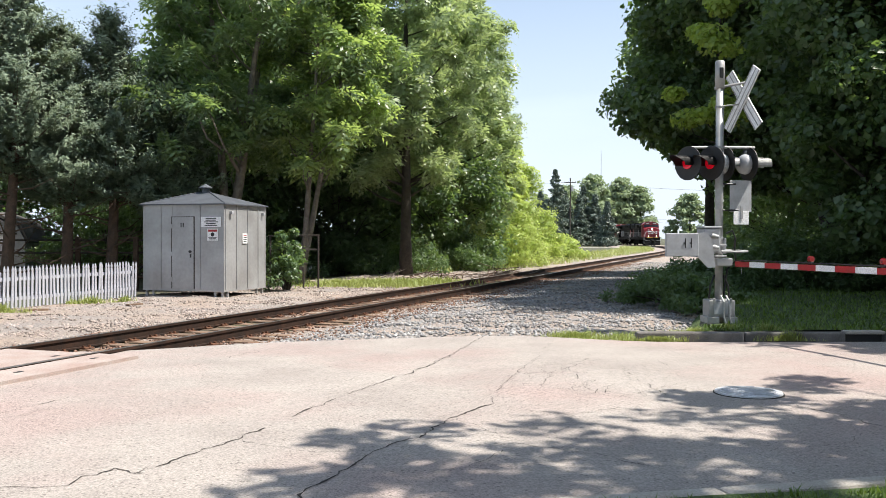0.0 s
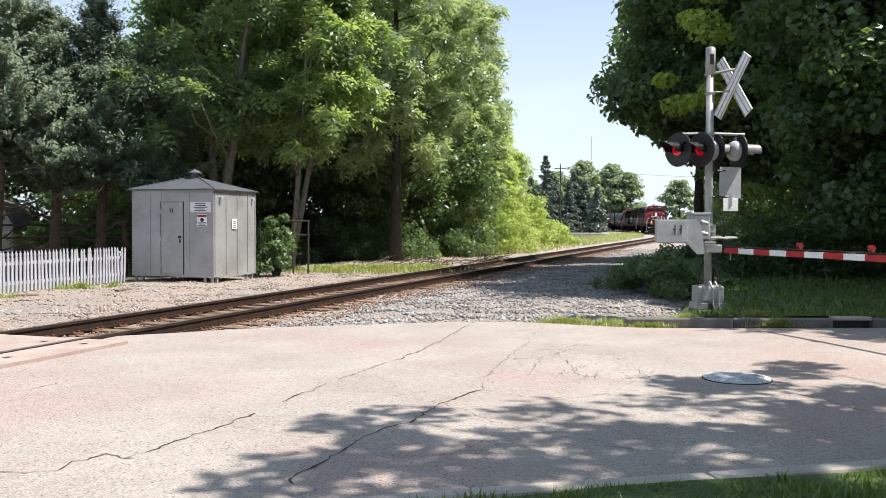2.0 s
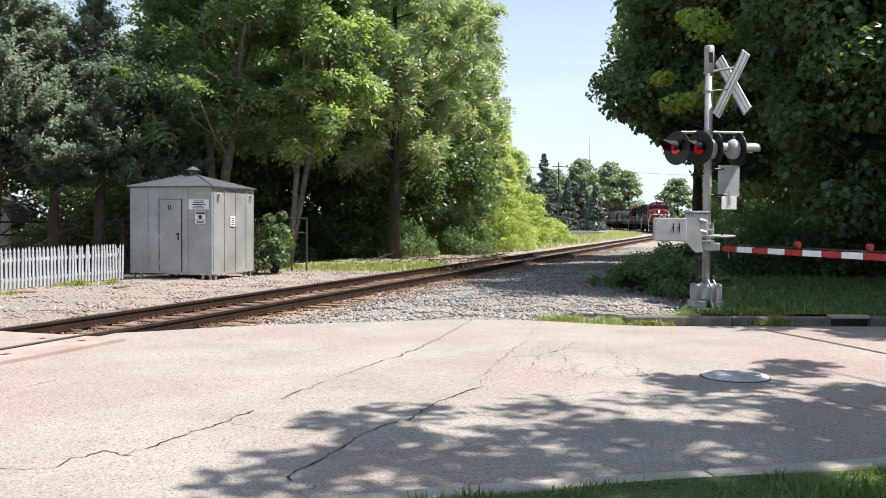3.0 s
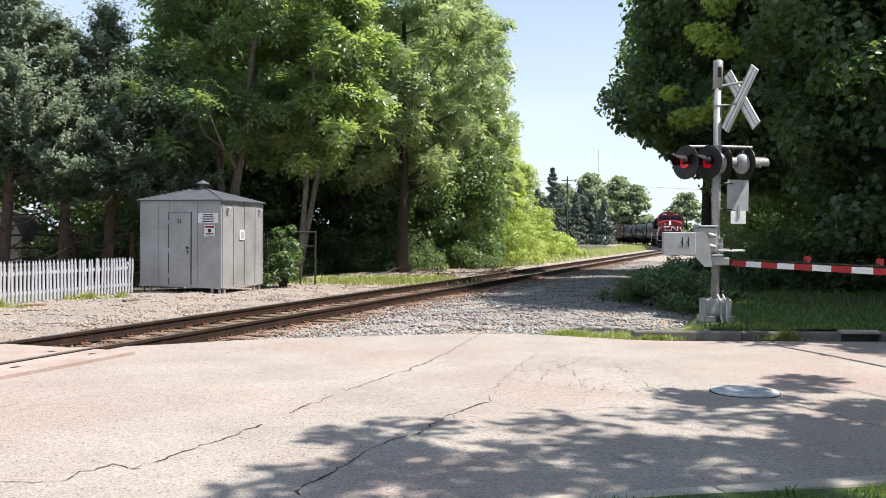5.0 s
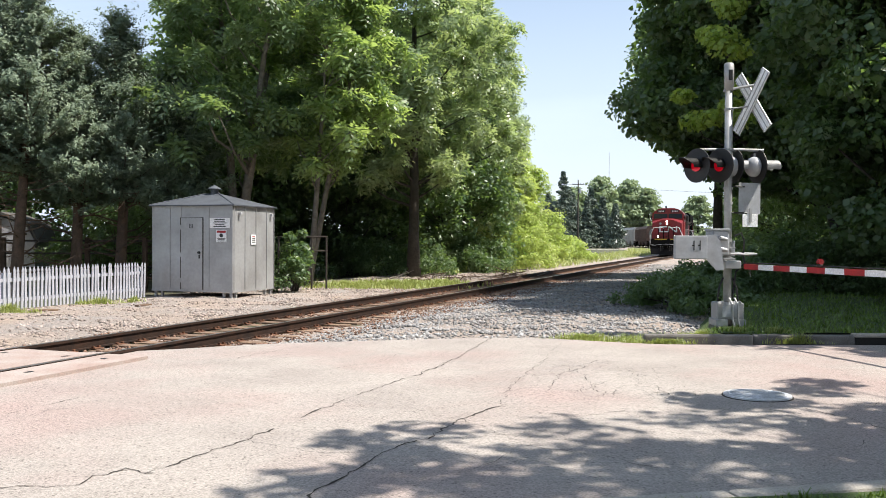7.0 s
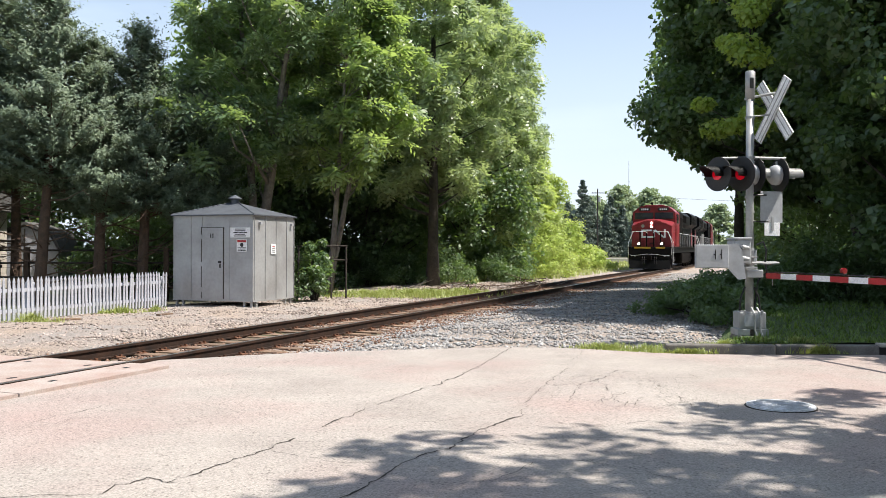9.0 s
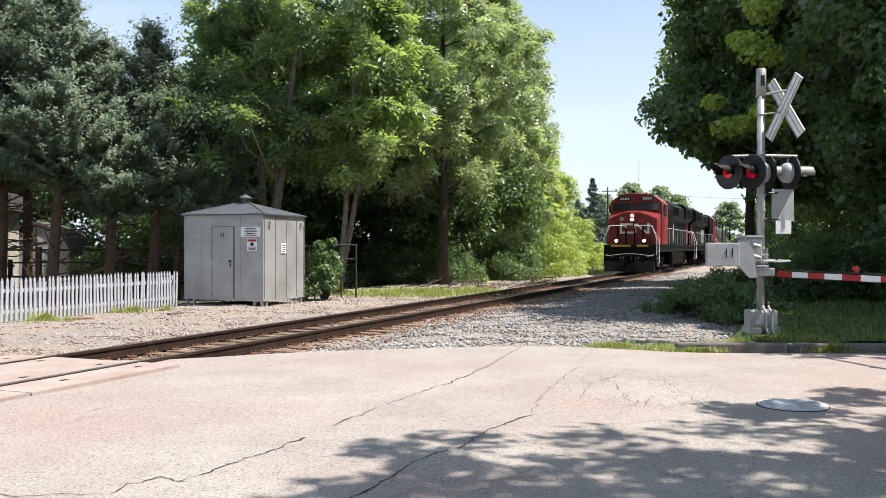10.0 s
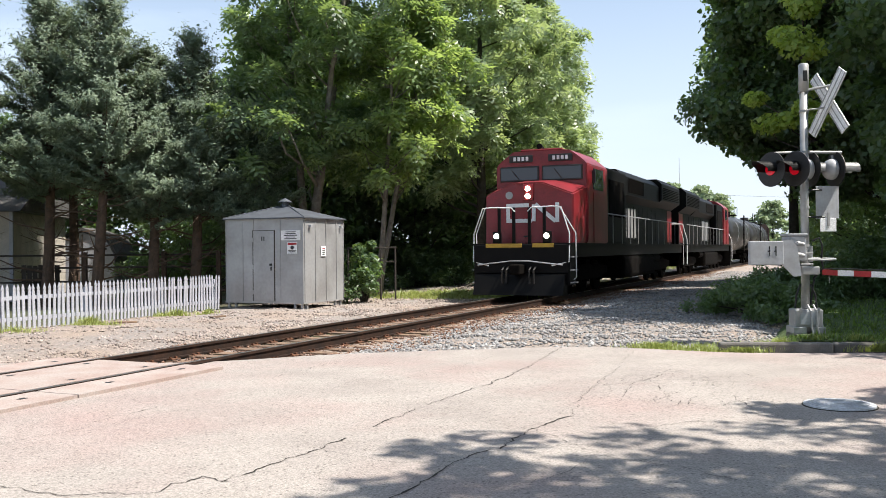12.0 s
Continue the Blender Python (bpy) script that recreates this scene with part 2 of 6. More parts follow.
# darker copy of the walnut leaf, with the crown's shade put into its colour
L_WALNUT_SHADED = leaf_material("shaded_walnut_leaf", (0.036, 0.07, 0.046), (0.14, 0.20, 0.11), (0.36, 0.50, 0.13), rough=0.34, glow=0.38)
# bright yellow-green: sunlight on maple leaves, put into the leaf colour
L_LIT_LEAF = leaf_material("lit_leaf", (0.13, 0.21, 0.04), (0.32, 0.41, 0.10), (0.55, 0.68, 0.10), glow=0.42)
# far leaves are paled: the haze of distance is put into the colour
L_FAR_HAZED = leaf_material("hazed_far_leaf", (0.18, 0.24, 0.14), (0.30, 0.36, 0.22), (0.45, 0.55, 0.25), rough=0.7)
L_SPRUCE = leaf_material("spruce_needle", (0.06, 0.095, 0.08), (0.15, 0.19, 0.15), (0.12, 0.16, 0.07), glow=0.15)
L_GRASS = leaf_material("grass_blade", (0.06, 0.12, 0.02), (0.13, 0.19, 0.04), (0.25, 0.38, 0.05))
L_DRYGRASS = leaf_material("pale_grass_blade", (0.20, 0.27, 0.06), (0.33, 0.36, 0.12), (0.45, 0.5, 0.12))


# ---- helpers of this scene ----
def part(name, bm, mat, parent=None, label="", smooth=False):
    """Link a bmesh as one mesh object, under a thing or a part."""
    me = bpy.data.meshes.new(name)
    bm.to_mesh(me)
    bm.free()
    me.materials.append(mat)
    if smooth:
        me.polygons.foreach_set("use_smooth", [True] * len(me.polygons))
    ob = new(name, me)
    ob.parent = parent
    return tagged(ob, label)


def thing(name, m, label, category, group="", kind=""):
    ob = new(name)
    ob.empty_display_size = 0.2
    ob.matrix_basis = m
    return tagged(ob, label, category, group, kind)


def box(bm, x0, x1, y0, y1, z0, z1, m=None, bevel=0.0):
    vs = [bm.verts.new((x, y, z)) for z in (z0, z1) for y in (y0, y1) for x in (x0, x1)]
    fs = [bm.faces.new([vs[i] for i in q]) for q in ((0, 2, 3, 1), (4, 5, 7, 6), (0, 1, 5, 4), (2, 6, 7, 3), (0, 4, 6, 2), (1, 3, 7, 5))]
    if bevel:
        es = list({e for f in fs for e in f.edges})
        got = bmesh.ops.bevel(bm, geom=es, offset=bevel, segments=2, affect="EDGES", profile=0.5)
        vs = list({v for f in got["faces"] for v in f.verts} | {v for v in vs if v.is_valid})
    if m is not None:
        bmesh.ops.transform(bm, matrix=m, verts=vs)
    return bm


def boxed(*a, m=None, bevel=0.0):
    return box(bmesh.new(), *a, m=m, bevel=bevel)


def tube(bm, pts, radii, sides=8, caps=True):
    """A round, tapered tube along points."""
    pts = [Vector(p) for p in pts]
    if not hasattr(radii, "__len__"):
        radii = [radii] * len(pts)
    rings, side = [], None
    for i, p in enumerate(pts):
        d = (pts[min(i + 1, len(pts) - 1)] - pts[max(i - 1, 0)]).normalized()
        if side is None:
            side = d.orthogonal().normalized()
        else:
            side = (side - d * side.dot(d)).normalized()
        up = d.cross(side)
        rings.append([bm.verts.new(p + (side * math.cos(a) + up * math.sin(a)) * radii[i]) for a in (2 * math.pi * k / sides for k in range(sides))])
    for a, b in zip(rings, rings[1:]):
        for k in range(sides):
            bm.faces.new((a[k], a[(k + 1) % sides], b[(k + 1) % sides], b[k]))
    if caps:
        bm.faces.new(rings[0][::-1])
        bm.faces.new(rings[-1])
    return bm


def tubed(pts, radii, sides=8):
    return tube(bmesh.new(), pts, radii, sides)


def prism(bm, outline, axis, a, b, m=None):
    """An outline (2D) extruded from a to b along an axis (0 x, 1 y, 2 z)."""
    def at(p, h):
        c = [0, 0, 0]
        i, j = [k for k in range(3) if k != axis]
        c[i], c[j], c[axis] = p[0], p[1], h
        return c
    lo, hi = [bm.verts.new(at(p, a)) for p in outline], [bm.verts.new(at(p, b)) for p in outline]
    k = len(outline)
    bm.faces.new(lo)
    bm.faces.new(hi[::-1])
    for i in range(k):
        bm.faces.new((lo[i], hi[i], hi[(i + 1) % k], lo[(i + 1) % k]))
    bmesh.ops.recalc_face_normals(bm, faces=bm.faces[:])
    if m is not None:
        bmesh.ops.transform(bm, matrix=m, verts=lo + hi)
    return bm


def bulk(name, verts, faces, mat, parent=None, kind="", smooth=False):
    """A mesh from number arrays: faces all of one size."""
    verts, faces = np.asarray(verts, np.float32), np.asarray(faces, np.int32)
    me = bpy.data.meshes.new(name)
    k = faces.shape[1]
    me.vertices.add(len(verts))
    me.vertices.foreach_set("co", verts.ravel())
    me.loops.add(faces.size)
    me.loops.foreach_set("vertex_index", faces.ravel())
    me.polygons.add(len(faces))
    me.polygons.foreach_set("loop_start", np.arange(0, faces.size, k, dtype=np.int32))
    me.update(calc_edges=True)
    me.materials.append(mat)
    if smooth:
        me.polygons.foreach_set("use_smooth", np.ones(len(faces), bool))
    ob = new(name, me)
    ob.parent = parent
    return tagged(ob, kind=kind)


def leaf_mesh(rng, centres, outward, size, aspect=0.5, droop=0.3, up=0.5):
    """Folded leaves (4 corners, 2 triangles) at centres, facing roughly outward and up."""
    n = len(centres)
    nrm = outward * 0.6 + rng.normal(0, 0.55, (n, 3)) + np.array([0, 0, up])
    nrm /= np.linalg.norm(nrm, axis=1, keepdims=True) + 1e-9
    d = outward + rng.normal(0, 0.6, (n, 3)) - np.array([0, 0, droop])
    d -= nrm * (d * nrm).sum(1, keepdims=True)
    d /= np.linalg.norm(d, axis=1, keepdims=True) + 1e-9
    s = np.cross(nrm, d)
    L = size * rng.uniform(0.65, 1.35, (n, 1))
    w = L * aspect * 0.5
    v = np.stack([centres - d * L * 0.5, centres + s * w + nrm * w * 0.35, centres + d * L * 0.5, centres - s * w + nrm * w * 0.35], 1).reshape(-1, 3)
    i = np.arange(n)[:, None] * 4
    return v, np.concatenate([i + np.array([0, 1, 2]), i + np.array([0, 2, 3])], 0)


def frond_mesh(rng, centres, outward, length, size, aspect=0.36, pairs=5, droop=0.45):
    """Feathered leaves: pairs of narrow leaflets along a drooping stalk, and one at its tip."""
    n = len(centres)
    d = outward * 0.8 + rng.normal(0, 0.45, (n, 3)) - np.array([0, 0, droop])
    d /= np.linalg.norm(d, axis=1, keepdims=True) + 1e-9
    nrm = np.array([0, 0, 1.0]) + outward * 0.5 + rng.normal(0, 0.35, (n, 3))
    nrm -= d * (nrm * d).sum(1, keepdims=True)
    nrm /= np.linalg.norm(nrm, axis=1, keepdims=True) + 1e-9
    s = np.cross(nrm, d)
    L = length * rng.uniform(0.65, 1.3, (n, 1))
    out = []
    for k in range(2 * pairs + 1):
        f = 1.0 if k == 2 * pairs else (k // 2 + 0.6) / (pairs + 0.4)
        side = 0.0 if k == 2 * pairs else (1.0 if k % 2 else -1.0)
        root = centres + d * L * (f - 0.4) - np.array([0, 0, 0.28]) * L * f * f
        w = s * side * 0.9 + d * (0.45 if side else 1.0) - np.array([0, 0, 0.25]) + rng.normal(0, 0.12, (n, 3))
        w /= np.linalg.norm(w, axis=1, keepdims=True)
        t = np.cross(nrm, w)
        t /= np.linalg.norm(t, axis=1, keepdims=True) + 1e-9
        q = size * (1.15 - 0.5 * abs(2 * f - 1)) * L / length
        h = q * aspect * 0.5
        out.append(np.stack([root, root + w * q * 0.45 + t * h, root + w * q, root + w * q * 0.45 - t * h], 1))
    v = np.concatenate(out, 0).reshape(-1, 3)
    i = np.arange(n * (2 * pairs + 1))[:, None] * 4
    return v, np.concatenate([i + np.array([0, 1, 2]), i + np.array([0, 2, 3])], 0)


def leaf_ball(rng, centres, radii, count, flat=0.6):
    """Places of leaves in clumps, and their outward ways."""
    n = len(centres)
    k = rng.integers(0, n, count)
    d = rng.normal(0, 1, (count, 3))
    d /= np.linalg.norm(d, axis=1, keepdims=True)
    r = rng.uniform(0, 1, (count, 1)) ** 0.45
    off = d * r * radii[k][:, None] * np.array([1, 1, flat])
    return centres[k] + off, d


def tree(name, m, height, spread, label, category="tree", group="", leaf=L_MAPLE, bark=M_BARK, leaves=30000, size=0.16, aspect=0.55, trunk=0.2,
         low=0.25, clumps=160, clump_r=0.9, seed=1, stems=1, lean=(0, 0), open_below=0.0, cone=0.0, droop=0.3, flat=0.6, fullness=2.0, frond=0.0, pairs=5):
    """A tapered trunk with limbs that end in the clumps of an uneven crown."""
    rng = np.random.default_rng(seed)
    ob = thing(name, m, label, category, group)
    c0 = height * low
    # clumps inside an egg-shaped crown with a ragged edge
    cc = []
    while len(cc) < clumps:
        h = rng.uniform(0, 1)
        a = rng.uniform(0, 2 * math.pi)
        edge = (1 - h) ** cone if cone else math.sin(math.pi * min(1, max(0.02, h * 0.86 + 0.12))) ** 0.6
        edge *= 0.8 + 0.45 * noise.noise((math.cos(a) * 1.3 + seed, math.sin(a) * 1.3, h * 3.5))
        r = rng.uniform(0, 1) ** (1 / fullness) * edge * spread
        cc.append((math.cos(a) * r + lean[0] * h, math.sin(a) * r + lean[1] * h, c0 + h * (height - c0)))
    cc = np.array(cc)
    rad = clump_r * rng.uniform(0.6, 1.25, clumps)
    if cone > 0.9:
        rad *= 1.2 - 0.85 * (cc[:, 2] - c0) / (height - c0)
    bm = bmesh.new()
    stems_at = []
    for sidx in range(stems):
        a = 2 * math.pi * sidx / max(1, stems) + seed
        out = 0.0 if stems == 1 else spread * 0.35
        pts = []
        for i in range(9):
            f = i / 8
            pts.append(Vector((math.cos(a) * out * f ** 1.3 + lean[0] * f * 0.9 + rng.normal(0, 0.03) * height * 0.12 * f,
                               math.sin(a) * out * f ** 1.3 + lean[1] * f * 0.9 + rng.normal(0, 0.03) * height * 0.12 * f, f * height * 0.93 - 0.15)))
        tr = trunk / stems ** 0.4
        tube(bm, pts, [tr * (1.35 if i == 0 else 1.0) * (1 - 0.9 * i / 8) + 0.015 for i in range(9)], 9)
        stems_at.append(pts)
    part("trunk", bm, bark, ob, smooth=True)
    bm = bmesh.new()
    for j in range(min(clumps, 55)):
        c = Vector(cc[j])
        pts = min(stems_at, key=lambda q: (q[5] - c).length)
        zt = max(c0 * 0.75, c.z - (0.15 if cone else 0.45) * math.hypot(c.x - lean[0] * 0.5, c.y - lean[1] * 0.5) - rng.uniform(0, 0.4))
        f = min(0.98, max(0.05, (zt + 0.15) / (height * 0.93))) * 8
        i = int(f)
        s = pts[i].lerp(pts[min(8, i + 1)], f - i)
        mid = s.lerp(c, 0.5) + Vector((rng.normal(0, 0.12), rng.normal(0, 0.12), -0.06 * (c - s).length))
        r0 = max(0.02, trunk * 0.32 * (1 - i / 9))
        tube(bm, [s, mid, c], [r0, r0 * 0.6, 0.012], 5)
    tagged(part("limb", bm, bark, ob, smooth=True), kind="stuff")
    p, d = leaf_ball(rng, cc, rad, leaves, flat)
    v, f = frond_mesh(rng, p, d, frond, size, aspect, pairs, droop) if frond else leaf_mesh(rng, p, d, size, aspect, droop)
    bulk("crown", v, f, leaf, ob, "stuff")
    return ob


def cedar(m, height, spread, label, seed, limbs=170, leaves=60000, low=0.2):
    """A shaggy evergreen: rising limbs set with feathery sprays, bare twigs below."""
    rng = np.random.default_rng(seed)
    ob = thing("cedar", m, label, "tree", "cedars behind the fence")
    sway = rng.normal(0, 0.012, 2) * height
    axis = lambda f: Vector((sway[0] * f + 0.1 * math.sin(5 * f + seed), sway[1] * f + 0.1 * math.cos(4 * f + seed), f * height - 0.1))
    part("trunk", tubed([axis(i / 10) for i in range(11)], [0.19 * (1.25 if i == 0 else 1) * (1 - 0.93 * i / 10) + 0.008 for i in range(11)], 10), M_BARKRED, ob, smooth=True)
    bm, tips, ways, wide = bmesh.new(), [], [], []
    for j in range(limbs):
        f = 0.06 + 0.93 * ((j + rng.random()) / limbs) ** 0.9
        if f < low and j % 3:
            continue
        a = j * 2.4 + rng.normal(0, 0.3)
        ln = spread * ((1 - f) ** 0.78 + 0.05) * rng.uniform(0.6, 1.2) * (1 if f > low else 0.75)
        s = axis(f)
        rise = rng.uniform(-0.12, 0.25) + 0.5 * f
        way = Vector((math.cos(a), math.sin(a), rise)).normalized()
        tip = s + way * ln + Vector((0, 0, 0.12 * ln))
        mid = s.lerp(tip, 0.5) - Vector((0, 0, 0.07 * ln))
        r0 = 0.012 + 0.016 * ln * (1 - f)
        tube(bm, [s, mid, tip], [r0, r0 * 0.6, 0.006], 5)
        if f < low:
            for q in range(3):
                g = rng.uniform(0.3, 1.0)
                e = s.lerp(tip, g)
                tube(bm, [e, e + Vector(rng.normal(0, 0.3, 3)) + way * 0.25], [0.008, 0.003], 3)
            continue
        for q in range(max(3, int(8 * ln))):
            g = rng.uniform(0.12, 1.05) ** 0.8
            side = rng.normal(0, 0.30) * ln * (1.15 - 0.85 * g)
            c = (s.lerp(mid, g * 2) if g < 0.5 else mid.lerp(tip, g * 2 - 1)) + Vector((-math.sin(a), math.cos(a), 0)) * side + Vector((0, 0, rng.normal(0.03, 0.09)))
            tips.append(c)
            ways.append(way + Vector((-math.sin(a), math.cos(a), 0)) * (0.9 if side > 0 else -0.9) * min(1, abs(side)) + Vector((0, 0, 0.25)))
            wide.append(0.12 + 0.10 * rng.random())
    tagged(part("limb", bm, M_BARKRED, ob), kind="stuff")
    tips, ways, wide = np.array(tips), np.array(ways), np.array(wide)
    k = rng.integers(0, len(tips), leaves)
    along_way = rng.normal(0, 1.1, (leaves, 1))
    p = tips[k] + ways[k] * along_way * wide[k][:, None] + rng.normal(0, 0.4, (leaves, 3)) * wide[k][:, None] * np.array([1, 1, 0.6])
    v, f = leaf_mesh(rng, p, ways[k] * 1.6, 0.13, 0.32, -0.35, 0.6)
    bulk("crown", v, f, L_CEDAR, ob, "stuff")
    return ob


def bush(name, m, rx, ry, h, label, category="shrub", group="", leaf=L_WALNUT, leaves=4000, size=0.12, seed=1, clumps=40, clump_r=0.35, kind=""):
    rng = np.random.default_rng(seed)
    ob = thing(name, m, label, category, group, kind)
    a, r, z = rng.uniform(0, 2 * math.pi, clumps), rng.uniform(0, 1, clumps) ** 0.5, rng.uniform(0.1, 1, clumps)
    k = np.sqrt(np.maximum(0.05, 1 - z * 0.8))
    cc = np.stack([np.cos(a) * r * rx * k, np.sin(a) * r * ry * k, z * h * rng.uniform(0.7, 1.05, clumps)], 1)
    p, d = leaf_ball(rng, cc, clump_r * rng.uniform(0.6, 1.3, clumps), leaves, 0.8)
    p[:, 2] = np.abs(p[:, 2])
    v, f = leaf_mesh(rng, p, d, size)
    bm = bmesh.new()
    for c in cc[:14]:
        tube(bm, [(c[0] * 0.15, c[1] * 0.15, -0.05), (c[0] * 0.5, c[1] * 0.5, c[2] * 0.6), tuple(c)], [0.025, 0.016, 0.006], 5)
    tagged(part("stem", bm, M_BARK, ob), kind="stuff")
    bulk("foliage", v, f, leaf, ob, "stuff")
    return ob


# ---- the line of the track ----
HEAD = math.atan(0.345)                    # clockwise from +y
T0 = Vector((0.0, 27.1, 0.05))             # rail top at s = 0
BEND, RADIUS = 69.0, 370.0


def track(s):
    """Place and heading (clockwise from +y) on the track's centre line."""
    u = Vector((math.sin(HEAD), math.cos(HEAD), 0))
    if s <= BEND:
        return T0 + u * s, HEAD
    p = T0 + u * BEND
    left = Vector((-u.y, u.x, 0))
    a = (s - BEND) / RADIUS
    return p + u * RADIUS * math.sin(a) + left * RADIUS * (1 - math.cos(a)), HEAD - a


def beside(s, off, z=0.0):
    """A place at s, off metres to the right of the line when looking away, at height z."""
    p, a = track(s)
    return Vector((p.x + math.cos(a) * off, p.y - math.sin(a) * off, z))


# ---- ground, road, track bed ----
def grid_sheet(name, place, nu, nv, mat, label, category, kind="structure"):
    """A sheet from place(u, v) over the unit square."""
    v = [place(i / nu, j / nv) for j in range(nv + 1) for i in range(nu + 1)]
    f = [(j * (nu + 1) + i, j * (nu + 1) + i + 1, (j + 1) * (nu + 1) + i + 1, (j + 1) * (nu + 1) + i) for j in range(nv) for i in range(nu)]
    ob = bulk(name, v, f, mat, None, kind, smooth=True)
    return tagged(ob, label, category)


def rough_noise(x, y, k, a):
    return noise.noise((x * k, y * k, 3.7)) * a


def ground_at(u, v):
    # finer towards the middle, out to the horizon
    def stretch(q):
        q = q * 2 - 1
        return math.copysign(abs(q) ** 3.2, q) * 2500
    x, y = stretch(u), stretch(v) + 40
    return (x, y, -0.17 + (rough_noise(x, y, 0.2, 0.05) if abs(x) < 80 and y < 150 else 0))


grid_sheet("ground", ground_at, 120, 120, M_EARTH, "dark bare earth with sparse weeds under the trees", "ground")


def bed_at(u, v):
    s, off = -45 + 290 * u ** 1.5, -8.0 + 16.5 * v
    p = beside(s, off)
    d = abs(off)
    z = -0.125 - 0.03 * math.exp(-((d - 0.0) / 1.6) ** 2)
    if off > 1.5:
        z += 0.06 * min(1, (off - 1.5) / 2.5)
    if off < -2:
        z += 0.06 * min(1, (-2 - off) / 2)
    edge = min(v, 1 - v) * 16.5
    z -= 0.10 * max(0, 1 - edge / 1.2)
    return (p.x + rough_noise(p.x, p.y, 0.7, 0.5) * (edge < 1), p.y, z + rough_noise(p.x, p.y, 1.3, 0.05))


grid_sheet("gravel_ground", bed_at, 260, 60, M_GRAVEL, "pale crushed stone and dirt beside the railway", "gravel")

ROAD_FAR = [(-60, 5), (-30, 9), (-12, 11.8), (-7.5, 12.2), (-4.3, 12.4), (-2.7, 13.4), (-1.0, 14.0), (0.7, 14.4), (1.9, 14.2), (2.8, 13.62), (5, 13.62), (9, 13.75), (16, 14.2), (30, 15.5), (60, 19)]
ROAD_NEAR = [(-60, -12), (-30, -4), (-12, 1.6), (-7.5, 2.9), (-4.3, 3.7), (-2.7, 4.05), (-1.0, 4.5), (0.7, 5.0), (1.9, 5.22), (2.8, 5.45), (5, 6.05), (9, 6.9), (16, 7.8), (30, 9), (60, 12)]


def along(line, x):
    for (x0, y0), (x1, y1) in zip(line, line[1:]):
        if x <= x1:
            f = (x - x0) / (x1 - x0)
            return y0 + f * (y1 - y0)
    return line[-1][1]


def smooth_along(line, x):
    return sum(along(line, x + k * 0.5) for k in (-1, 0, 1)) / 3


def road_at(u, v):
    q = u * 2 - 1
    x = math.copysign(abs(q) ** 2, q) * 58
    y0, y1 = smooth_along(ROAD_NEAR, x), smooth_along(ROAD_FAR, x)
    if v > 0.99 and x < 2.6:
        y1 += rough_noise(x * 3, 1.0, 1.0, 0.25) + rough_noise(x * 11, 1.0, 1.0, 0.08)
    y = y0 + (y1 - y0) * v
    z = 0.0 + rough_noise(x, y, 0.35, 0.02)
    if v > 0.985 or v < 0.015:
        z -= 0.05
    return (x, y, z)


grid_sheet("road", road_at, 220, 70, M_ASPHALT, "sun-bleached old asphalt road with many cracks", "road")


def strip(name, pts, width, mat, label, category, z, kind="structure", seed=1, jitter=0.75, cut=-0.22):
    """A thin raised band along points, of uneven width."""
    rng = np.random.default_rng(seed)
    fine = []
    for a, b in zip(pts, pts[1:]):
        k = max(2, int(math.dist(a, b) / 0.06))
        fine += [(a[0] + (b[0] - a[0]) * i / k, a[1] + (b[1] - a[1]) * i / k) for i in range(k)]
    fine.append(pts[-1])
    v, f = [], []
    for i, (x, y) in enumerate(fine):
        a, b = fine[max(0, i - 1)], fine[min(len(fine) - 1, i + 1)]
        d = Vector((b[0] - a[0], b[1] - a[1], 0)).normalized()
        n = Vector((-d.y, d.x, 0))
        wob = rough_noise(x * 5, y * 5, 1.0, 0.05) + rough_noise(x * 17, y * 17, 1.0, 0.03) + rough_noise(x * 43, y * 43, 1.0, 0.034)
        w = width * rng.uniform(1 - jitter, 1 + jitter) * (0.35 + 0.9 * abs(noise.noise((x * 1.7, y * 1.7, seed)))) * 0.5
        for q in (-w, w):
            p = Vector((x, y, 0)) + n * (q + wob)
            v.append((p.x, p.y, rough_noise(p.x, p.y, 0.35, 0.02) + z))
        if i and noise.noise((x * 2.3 + seed, y * 2.3, 0.5)) > cut:
            k = 2 * i
            f.append((k - 2, k, k + 1, k - 1))
    return tagged(bulk(name, v, f, mat, None, kind), label, category)


def track_strip(s0, s1, step, o0, o1, z0, z1, bm=None):
    """A bar with a box section along the line of the track."""
    bm = bm or bmesh.new()
    n = max(1, round((s1 - s0) / step))
    rings = []
    for i in range(n + 1):
        s = s0 + (s1 - s0) * i / n
        rings.append([bm.verts.new(beside(s, o, z)) for o, z in ((o0, z0), (o1, z0), (o1, z1), (o0, z1))])
    for a, b in zip(rings, rings[1:]):
        for k in range(4):
            bm.faces.new((a[k], b[k], b[(k + 1) % 4], a[(k + 1) % 4]))
    bm.faces.new(rings[0])
    bm.faces.new(rings[-1][::-1])
    bmesh.ops.recalc_face_normals(bm, faces=bm.faces[:])
    return bm


RAIL_Z = 0.05


